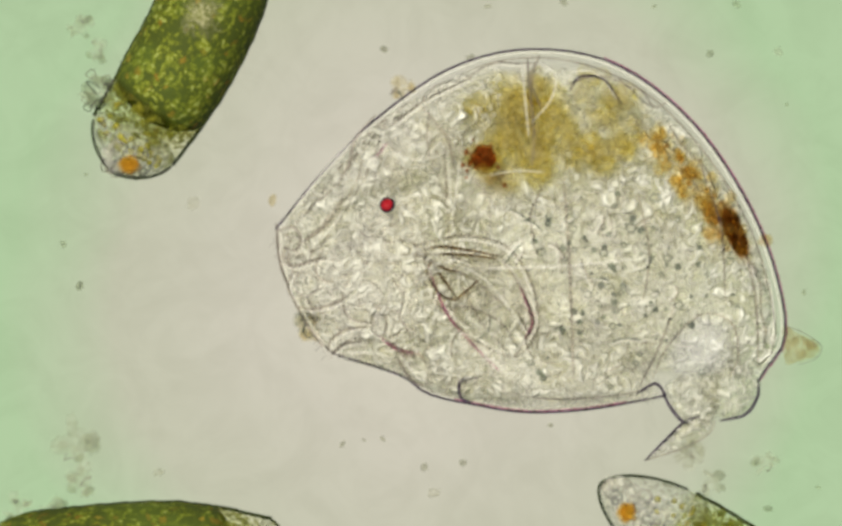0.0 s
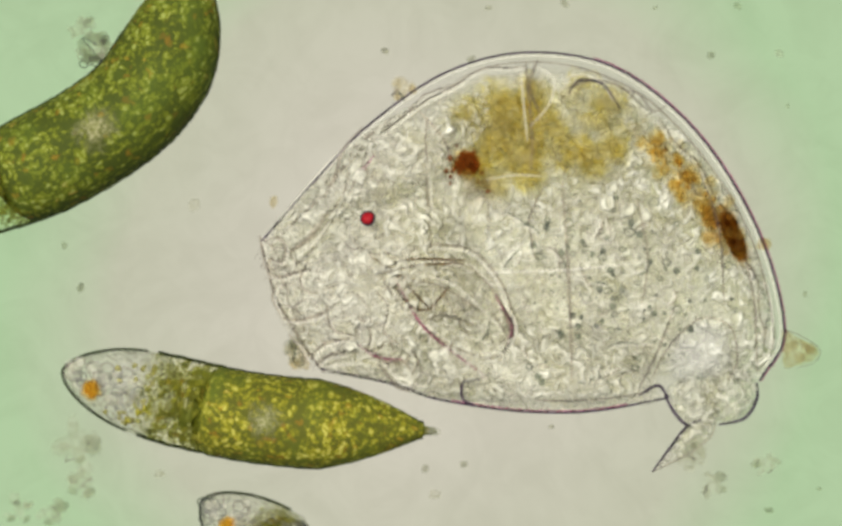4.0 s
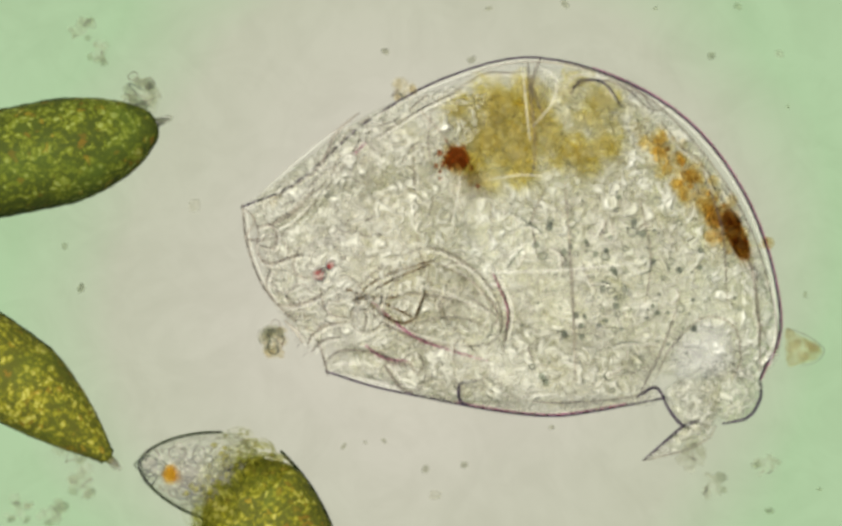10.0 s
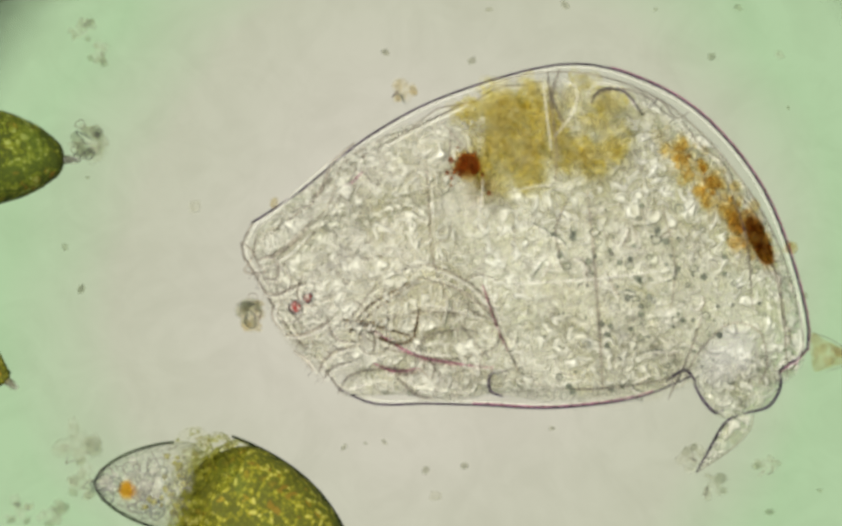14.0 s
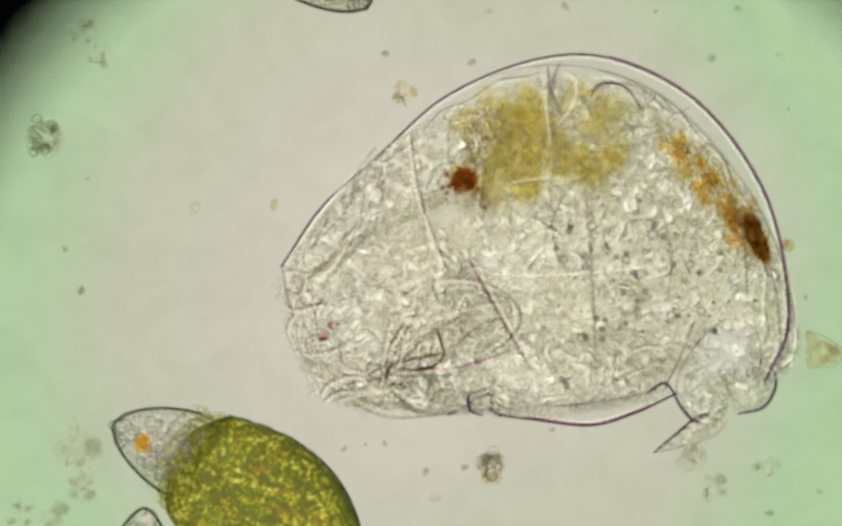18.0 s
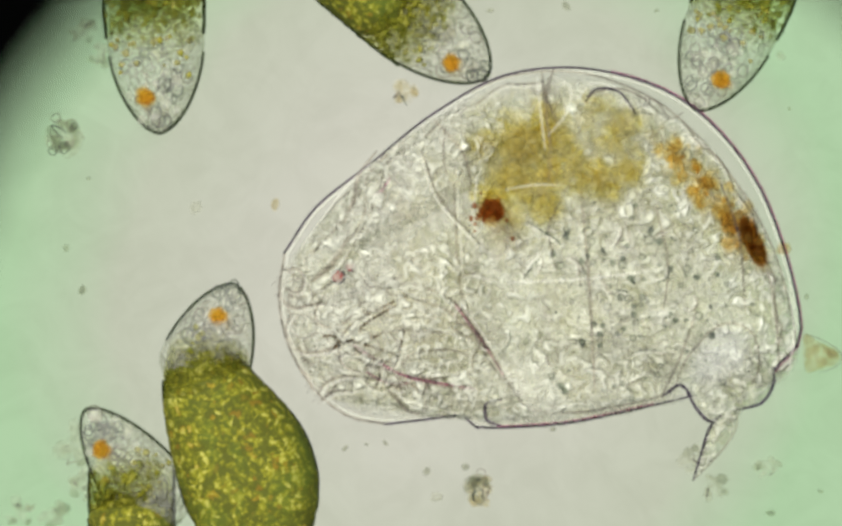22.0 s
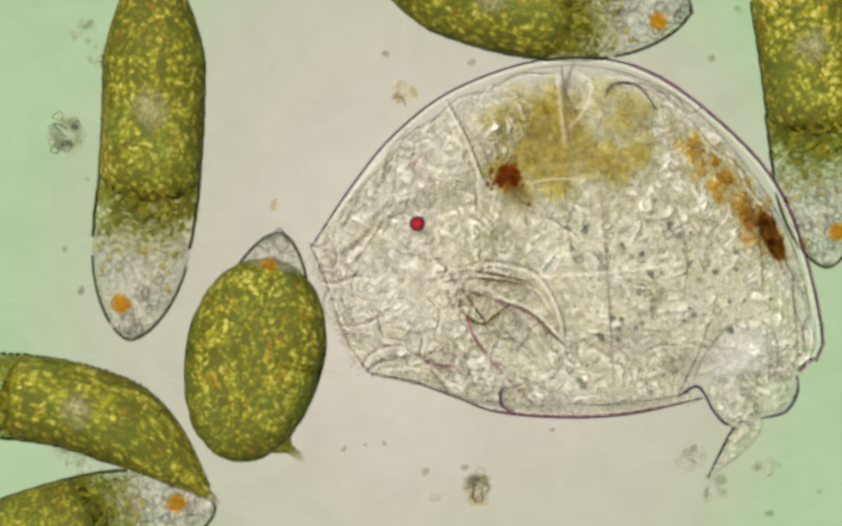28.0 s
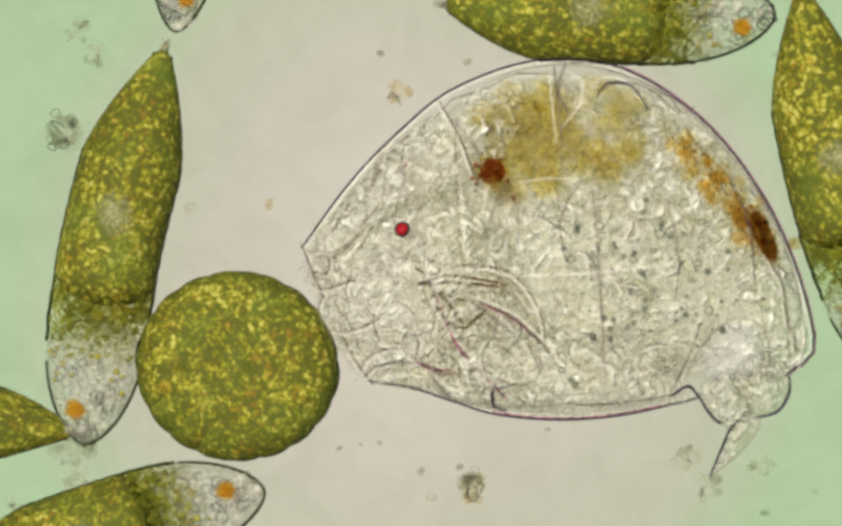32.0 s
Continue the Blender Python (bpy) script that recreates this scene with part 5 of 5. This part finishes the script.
    for t, x, y in DORSAL:
        bx, by, ba = blend(BODY, t)
        hinge = table([BODY[0], (t, bx, by, ba)])[1][1] @ at(865, 117)
        tip = at(x, y, 0, t)
        a = math.degrees(math.atan2(hinge.y - tip.y, hinge.x - tip.x))
        h0, t0 = at(865, 117), at(515, 425)
        a0 = math.degrees(math.atan2(h0.y - t0.y, h0.x - t0.x))
        rows.append((t, Matrix.Translation(tip) @ Matrix.Rotation(radians(a - a0), 4, "Z") @ Matrix.Translation(-t0)))
    ride(plate, rows)

    mouth = part("corona", pillow(flat([(520, 430), (520, 490), (545, 575), (610, 655), (720, 690), (860, 660), (930, 540), (905, 390), (810, 300), (700, 318), (600, 380)]), 0.13, 80, 6, 0.004, 3), TISSUE, root, "clear wheel organ at the mouth")
    # painted bright fringe along the mouth; the cell outlines get one too
    part("mouth_light", tube(plan([(535, 440), (550, 500), (575, 570), (630, 640)], 0.04), 0.004, 40, 6, 0.4), BRIGHT, mouth)
    for k, (x, y, r) in enumerate(((552, 470, 0.028), (572, 528, 0.024), (680, 550, 0.030), (650, 490, 0.026), (720, 600, 0.03), (600, 560, 0.024))):
        part("mouth_cell", tube(plan([(x + r * 1000 * rng.uniform(0.85, 1.15) * math.cos(q), y + r * 900 * rng.uniform(0.85, 1.15) * math.sin(q)) for q in [math.tau * i / 9 for i in range(9)]], 0.1), 0.0013, 36, 5, closed=True), FAINT, mouth)
        part("mouth_cell_light", tube(plan([(x + r * 1120 * rng.uniform(0.8, 1.15) * math.cos(q), y + r * 1020 * rng.uniform(0.8, 1.15) * math.sin(q)) for q in [math.tau * i / 9 for i in range(9)]], 0.1), 0.0017, 36, 5, closed=True), BRIGHT, mouth)
    for k in range(46):
        x, y = rng.uniform(545, 770), rng.uniform(400, 650)
        if y - 400 > (x - 520) * 2.3 or y < 470 - (x - 540) * 0.35:
            continue
        a, l = rng.uniform(0, math.tau), rng.uniform(7, 20)
        c, s = math.cos(a) * l, math.sin(a) * l
        part("wrinkle", tube(plan([(x - c, y - s), (x + rng.uniform(-9, 9), y + rng.uniform(-9, 9)), (x + c, y + s)], 0.1), rng.uniform(0.0013, 0.0024), 10, 5, 0.2), (FAINT, BRIGHT)[k % 2], mouth)
    for k in range(36):
        u = k / 35
        x, y = 520 + 100 * u + 6 * math.sin(u * 3), 440 + 225 * u
        l = rng.uniform(10, 26)
        part("cilium", tube(plan([(x, y), (x - l * 0.7, y + l * 0.3), (x - l, y + l * rng.uniform(0.3, 0.9))], 0.0), 0.0006, 8, 4, 0.3), FAINT, mouth)
    # each mouth fold has a highlight painted next to it
    for pts, r in (([(522, 430), (548, 424), (562, 440), (556, 466), (530, 462)], 0.0032), ([(528, 488), (552, 496), (598, 482), (640, 486)], 0.0030), ([(548, 506), (540, 535), (556, 566)], 0.0024),
                   ([(556, 570), (590, 574), (640, 556), (668, 520)], 0.0032), ([(655, 515), (640, 550), (652, 590), (690, 600)], 0.0026), ([(606, 462), (590, 500), (610, 524), (650, 512)], 0.0026),
                   ([(612, 648), (622, 628), (648, 612), (684, 606)], 0.0030), ([(618, 660), (640, 640), (676, 634)], 0.0026), ([(700, 440), (730, 452), (766, 446)], 0.0028), ([(690, 560), (720, 590), (716, 624)], 0.0026),
                   ([(730, 520), (752, 548), (744, 590), (770, 616)], 0.0028), ([(570, 600), (590, 620), (604, 644)], 0.0034), ([(660, 440), (690, 470), (680, 500)], 0.0028)):
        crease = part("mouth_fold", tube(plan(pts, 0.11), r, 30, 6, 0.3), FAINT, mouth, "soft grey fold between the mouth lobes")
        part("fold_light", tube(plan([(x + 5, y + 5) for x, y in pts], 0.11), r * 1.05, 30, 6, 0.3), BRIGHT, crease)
    rows = []
    m0 = (at(515, 425) + at(625, 660)) / 2
    a0 = math.atan2(at(625, 660).y - at(515, 425).y, 110 / 1000)
    for t, d, v in pair_rows():
        p, q = at(*d, 0, t), at(*v, 0, t)
        a = math.atan2(q.y - p.y, q.x - p.x)
        p.x -= blend([(0, 0), (14, 0), (16.5, 0.010), (20, 0.014), (21, -0.025), (22, 0.012), (22.5, 0), (32, 0)], t)[0]
        rows.append((t, Matrix.Translation((p + q) / 2) @ Matrix.Rotation(a - a0, 4, "Z") @ Matrix.Translation(-m0)))
    ride(mouth, rows)

    lip = part("lower_lip", pillow(flat([(620, 655), (650, 625), (720, 625), (800, 630), (940, 690), (1000, 745), (900, 750), (820, 735), (740, 700), (640, 670)]), 0.10, 72, 6, 0.003, 8), TISSUE, root, "clear lower lip of the head")
    part("lip_rose", tube(plan([(705, 622), (728, 642), (752, 652), (782, 656)], 0.09), 0.0024, 30, 6, 0.3), ROSE, lip, "rose fold in the lower lip")
    part("lip_fold", tube(plan([(625, 655), (660, 630), (730, 640), (780, 665), (800, 640)], 0.08), 0.0028, 40, 6, 0.3), FAINT, lip)
    # bright lip lines are painted highlights next to the grey folds
    for pts, r, m in (([(712, 628), (736, 640), (752, 660), (782, 658), (794, 680)], 0.0030, FAINT), ([(738, 660), (764, 702), (790, 716)], 0.0036, FAINT), ([(746, 656), (773, 697), (798, 710)], 0.0030, BRIGHT), ([(800, 640), (810, 664), (796, 684)], 0.0026, FAINT)):
        part("lip_fold", tube(plan(pts, 0.1), r, 30, 6, 0.3), m, lip)
    part("lip_light", tube(plan([(640, 655), (720, 660), (790, 700), (860, 730)], 0.08), 0.003, 40, 6, 0.3), BRIGHT, lip)
    rows = []
    for t, x, y in VENTRAL:
        bx, by, ba = blend(BODY, t)
        hinge = table([BELLY[0], (t, *blend(BELLY, t))])[1][1] @ at(900, 745)
        tip = at(x, y, 0, t)
        h0, t0 = at(900, 745), at(625, 660)
        a = math.atan2(hinge.y - tip.y, hinge.x - tip.x) - math.atan2(h0.y - t0.y, h0.x - t0.x)
        rows.append((t, Matrix.Translation(tip) @ Matrix.Rotation(a, 4, "Z") @ Matrix.Translation(-t0)))
    ride(lip, rows)

    # the supple outline, with bright refraction fringes painted as threads inside its edges
    # edge_rose paints the pink colour fringe of the lens along the edge
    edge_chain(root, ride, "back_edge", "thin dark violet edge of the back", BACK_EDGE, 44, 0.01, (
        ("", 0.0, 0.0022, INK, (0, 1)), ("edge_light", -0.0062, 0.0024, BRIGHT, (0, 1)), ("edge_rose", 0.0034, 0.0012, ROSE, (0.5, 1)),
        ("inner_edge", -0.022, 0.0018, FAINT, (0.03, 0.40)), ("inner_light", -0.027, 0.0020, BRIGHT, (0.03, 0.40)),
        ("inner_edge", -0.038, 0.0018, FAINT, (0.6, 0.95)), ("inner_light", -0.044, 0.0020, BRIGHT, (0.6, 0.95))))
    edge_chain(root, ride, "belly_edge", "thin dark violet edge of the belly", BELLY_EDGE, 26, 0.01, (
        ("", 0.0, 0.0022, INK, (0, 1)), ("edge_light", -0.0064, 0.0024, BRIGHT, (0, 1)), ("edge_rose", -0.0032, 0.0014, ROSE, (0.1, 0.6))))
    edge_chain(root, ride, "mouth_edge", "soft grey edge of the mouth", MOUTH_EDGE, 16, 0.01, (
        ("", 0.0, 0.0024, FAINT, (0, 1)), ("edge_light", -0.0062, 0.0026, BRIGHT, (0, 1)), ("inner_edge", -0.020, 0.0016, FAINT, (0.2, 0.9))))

    # groove and gullet wall carry a painted highlight along one side
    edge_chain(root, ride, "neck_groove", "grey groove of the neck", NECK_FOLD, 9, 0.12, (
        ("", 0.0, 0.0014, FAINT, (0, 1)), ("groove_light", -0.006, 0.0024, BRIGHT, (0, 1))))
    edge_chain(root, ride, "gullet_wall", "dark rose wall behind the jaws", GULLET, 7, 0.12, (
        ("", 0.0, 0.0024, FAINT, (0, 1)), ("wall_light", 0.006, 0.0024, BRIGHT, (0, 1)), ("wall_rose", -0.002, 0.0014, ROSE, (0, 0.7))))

    # foot and toes
    foot = part("foot", pillow(flat([(1235, 725), (1275, 690), (1340, 700), (1345, 745), (1325, 790), (1290, 800), (1262, 780)]), 0.06, 48, 5, 0.002, 3), TISSUE, root, "clear jointed foot")
    part("foot_rim", tube(plan([(1232, 730), (1250, 762), (1272, 785), (1290, 780)], 0.02), 0.0032, 30, 6, 0.4), INK, foot)
    toes = part("toe", pillow(flat([(1268, 788), (1300, 772), (1330, 780), (1318, 808), (1270, 835), (1200, 858), (1235, 822)]), 0.02, 48, 5), TISSUE, root, "pointed clear toe")
    part("toe_rim", tube(plan([(1200, 858), (1240, 818), (1275, 785), (1305, 775)], 0.01), 0.0028, 30, 6, 0.3), INK, toes)
    part("toe_edge", tube(plan([(1200, 858), (1275, 833), (1318, 808), (1332, 782)], 0.01), 0.0026, 30, 6, 0.3), FAINT, toes)
    t0 = at(1310, 780)
    rows = []
    for t, x, y, a in FOOT:
        rows.append((t, Matrix.Translation(at(x + 25, y + 10, 0, t)) @ Matrix.Rotation(radians(a + 40), 4, "Z") @ Matrix.Translation(-t0)))
    ride(toes, rows)
    f0 = at(1285, 770)
    rows = []
    for t, x, y, a in FOOT:
        bx, by, _ = blend(BELLY, t)
        rows.append((t, Matrix.Translation(at(1285 + (bx - 1235) * 0.8 + (x - 1285) * 0.2, 770 + (by - 738) * 0.6 + (y - 770) * 0.4, 0, t)) @ Matrix.Translation(-f0)))
    ride(foot, rows)
    return root


rotifer()


# ---- debris in the water ----
def floc(label, x, y, r, material, seed, z=None, dark=True, name="debris_clump", rings=0):
    """Loose clump of pale matter: a few soft clots and threads."""
    rng = random.Random(seed)

    def clot(size):
        bm = lump(size, seed * 1.37 + size * 90, 0.5, 3 if size > 0.012 else 2, 0.5)
        bmesh.ops.transform(bm, matrix=pose(0, 0, 0, 0, 0, rng.uniform(0, 360)) @ Matrix.Diagonal((1, rng.uniform(0.55, 0.9), 1, 1)), verts=bm.verts)
        return bm
    ob = link(name, clot(r * (0.75 if r > 0.018 else 1)), material)
    zz = STAGE_Z + r * 0.35 if z is None else z
    ob.location = at(x, y, zz)
    tagged(ob, label, "debris", group="debris in the water")
    for k in range(rings):
        a, d = rng.uniform(0, math.tau), r * math.sqrt(rng.random()) * 0.9
        q = rng.uniform(0.006, 0.012)
        v = part("vesicle", tube([(q * rng.uniform(0.6, 1.3) * math.cos(w), q * rng.uniform(0.6, 1.3) * math.sin(w), 0) for w in [math.tau * n / 7 for n in range(7)]], 0.0014, 21, 5, closed=True), (DROP, FAINT, FAINT)[k % 3], ob)
        v.location = (d * math.cos(a), d * math.sin(a), r * 0.5)
    if rings:
        for k in range(11):
            a = rng.uniform(0, math.tau)
            part("clot", clot(r * rng.uniform(0.2, 0.45)), DARKFLOC, ob).location = (0.5 * r * math.cos(a), 0.5 * r * math.sin(a), r * (0.3 + 0.03 * k))
    if r > 0.018:
        for k in range(4):
            a = rng.uniform(0, math.tau)
            core = part("clot", clot(r * rng.uniform(0.25, 0.5)), material, ob)
            core.location = (0.65 * r * math.cos(a), 0.65 * r * math.sin(a), r * 0.1)
        for k in range(0 if dark else 5):
            a = rng.uniform(0, math.tau)
            core = part("clot", clot(r * rng.uniform(0.3, 0.6)), (FLOC, DARKFLOC)[k % 2], ob)
            core.location = (0.9 * r * math.cos(a), 0.9 * r * math.sin(a), r * 0.15)
        for k in range(3 if dark else 1):
            a, d = rng.uniform(0, math.tau), rng.uniform(0.1, 0.7) * r
            c = Vector((d * math.cos(a), d * math.sin(a), r * 0.45))
            s = r * 0.4
            part("shred", tube([c + Vector((rng.uniform(-s, s), rng.uniform(-s, s), 0)) for _ in range(4)], 0.0018, 16, 5, 0.3), (FAINT, DROP, BRIGHT)[k % 3] if dark else FAINT, ob)
    return ob


def debris():
    for k, (x, y, r) in enumerate(((715, 92, 9), (148, 533, 10))):
        floc("tiny dark speck lying on the slide", x, y, r / 1000, SPECK, 20 + k, name="speck")
    for k, (x, y, r) in enumerate(((862, 862, 9), (713, 818, 8), (638, 827, 9), (808, 918, 13), (1449, 97, 12), (1465, 195, 5), (1372, 8, 10), (1050, 4, 11), (908, 12, 9), (876, 108, 11), (1430, 948, 11),
                                   (1497, 545, 7), (1524, 908, 7), (1322, 100, 9), (678, 820, 5), (360, 380, 14), (160, 325, 5), (296, 880, 12), (1218, 12, 6), (790, 870, 9), (118, 455, 9), (1025, 792, 7))):
        floc("small blurred grey grain on the slide", x, y, r / 1000, DARKFLOC if r < 12 else FLOC, 40 + k, dark=False, name="grain")
    floc("pale yellow tuft of debris beside the rotifer's back", 748, 163, 0.030, YFLOC, 3)
    floc("faint yellow wisp of debris", 508, 372, 0.014, YFLOC, 4, dark=False)
    floc("faint pale shred of debris", 140, 822, 0.036, FLOC, 5, dark=False)
    floc("faint pale shred of debris", 152, 892, 0.030, FLOC, 6, dark=False)
    floc("faint pale shred of debris", 34, 946, 0.026, FLOC, 7, dark=False)
    floc("faint pale shred of debris", 95, 950, 0.024, FLOC, 17, dark=False)
    cone = link("debris_cone", pillow([(-0.034, 0.040), (-0.006, 0.030), (0.026, 0.014), (0.042, -0.004), (0.026, -0.022), (-0.004, -0.032), (-0.034, -0.034)], 0.014, 48, 6, 0.003, 4), YFLOC)
    tagged(cone, "brownish translucent cone of debris stuck behind the rotifer", "debris", group="debris in the water")
    part("cone_edge", tube([(-0.030, 0.040, 0), (0.004, 0.028, 0), (0.040, 0.002, 0), (0.030, -0.022, 0), (-0.004, -0.034, 0)], 0.0012, 40, 6, 0.4), FAINT, cone, "soft grey edge")
    for k in range(5):
        part("clot", lump(0.009 + 0.002 * (k % 3), k + 31, 0.6, 3, 0.5), YFLOC, cone).location = (-0.022 + 0.011 * k, 0.012 * math.sin(k * 2.3), 0.008)
    MOVES.append((cone, [(t, Matrix.Translation(at(x + (32 if t < 22.4 else 110), y - 4, STAGE_Z + 0.012, t))) for t, x, y, _ in BODY]))
    floc("stringy pale debris under the rotifer's foot", 1292, 850, 0.026, FLOC, 9, dark=False)
    floc("stringy pale debris under the rotifer's foot", 1325, 900, 0.024, FLOC, 10, dark=False)
    floc("blurred grey patch of debris", 1425, 860, 0.022, FLOC, 11, dark=False)
    floc("pale string of debris", 150, 50, 0.024, FLOC, 12, dark=False)
    floc("pale string of debris", 182, 96, 0.020, FLOC, 13, dark=False)
    bit = floc("pale knot of debris drifting beside a green cell", 245, 130, 0.042, FLOC, 14, rings=7)
    MOVES.append((bit, [(t, Matrix.Translation(at(x, y, -0.12, t))) for t, x, y in ((0, 186, 172), (1, 180, 130), (3, 178, 90), (6, 185, 95), (7, 205, 95), (8, 228, 106), (9, 248, 130), (10, 264, 176), (11, 257, 228), (13, 192, 262), (14, 166, 265), (17, 82, 268), (18, 85, 255), (19, 112, 245), (23, 120, 255), (28, 125, 250), (32, 120, 245))]))
    food = floc("yellowish lump of debris that the rotifer rejects", 575, 602, 0.036, YFLOC, 15, rings=3)
    MOVES.append((food, [(t, Matrix.Translation(at(x, y, -0.06, t))) for t, x, y in ((0, 576, 602), (1, 577, 605), (2, 568, 622), (3, 562, 635), (6, 555, 688), (8, 545, 640), (9, 527, 640), (11, 500, 622), (13, 486, 606), (14, 468, 584), (14.5, 480, 580), (15.2, 478, 690), (15.9, 570, 800), (16.5, 715, 812), (17, 800, 850), (18, 915, 868), (19, 892, 912), (25, 888, 908), (29, 888, 908), (32, 880, 906))]))


debris()


def motions():
    for ob, rows in MOVES:
        if rows[0][0] > 0:
            rows = [(0, rows[0][1])] + list(rows)
        if rows[-1][0] < 32:
            rows = list(rows) + [(32, rows[-1][1])]
        walk(ob, rows)
    # the eyepiece stays with the lens and tips a little to one side
    k = RIM_GAP / DIST
    tipped = [(0, 784, 490), (12, 784, 490), (14.5, 850, 640), (17, 880, 728), (18, 882, 732), (19, 897, 752), (20, 898, 750), (21, 882, 732), (22, 898, 748), (23, 932, 800), (23.3, 860, 640), (23.5, 784, 490), (32, 784, 490)]
    rows = []
    for t in sorted({r[0] for r in tipped} | {r[0] for r in CREEP}):
        (x, y), (dx, dy) = blend(tipped, t), blend(CREEP, t)
        rows.append((t, pose(((x - 784) * k - dx) / 1000, ((490 - y) * k + dy) / 1000, RIM_Z)))
    walk(rim, rows)


motions()
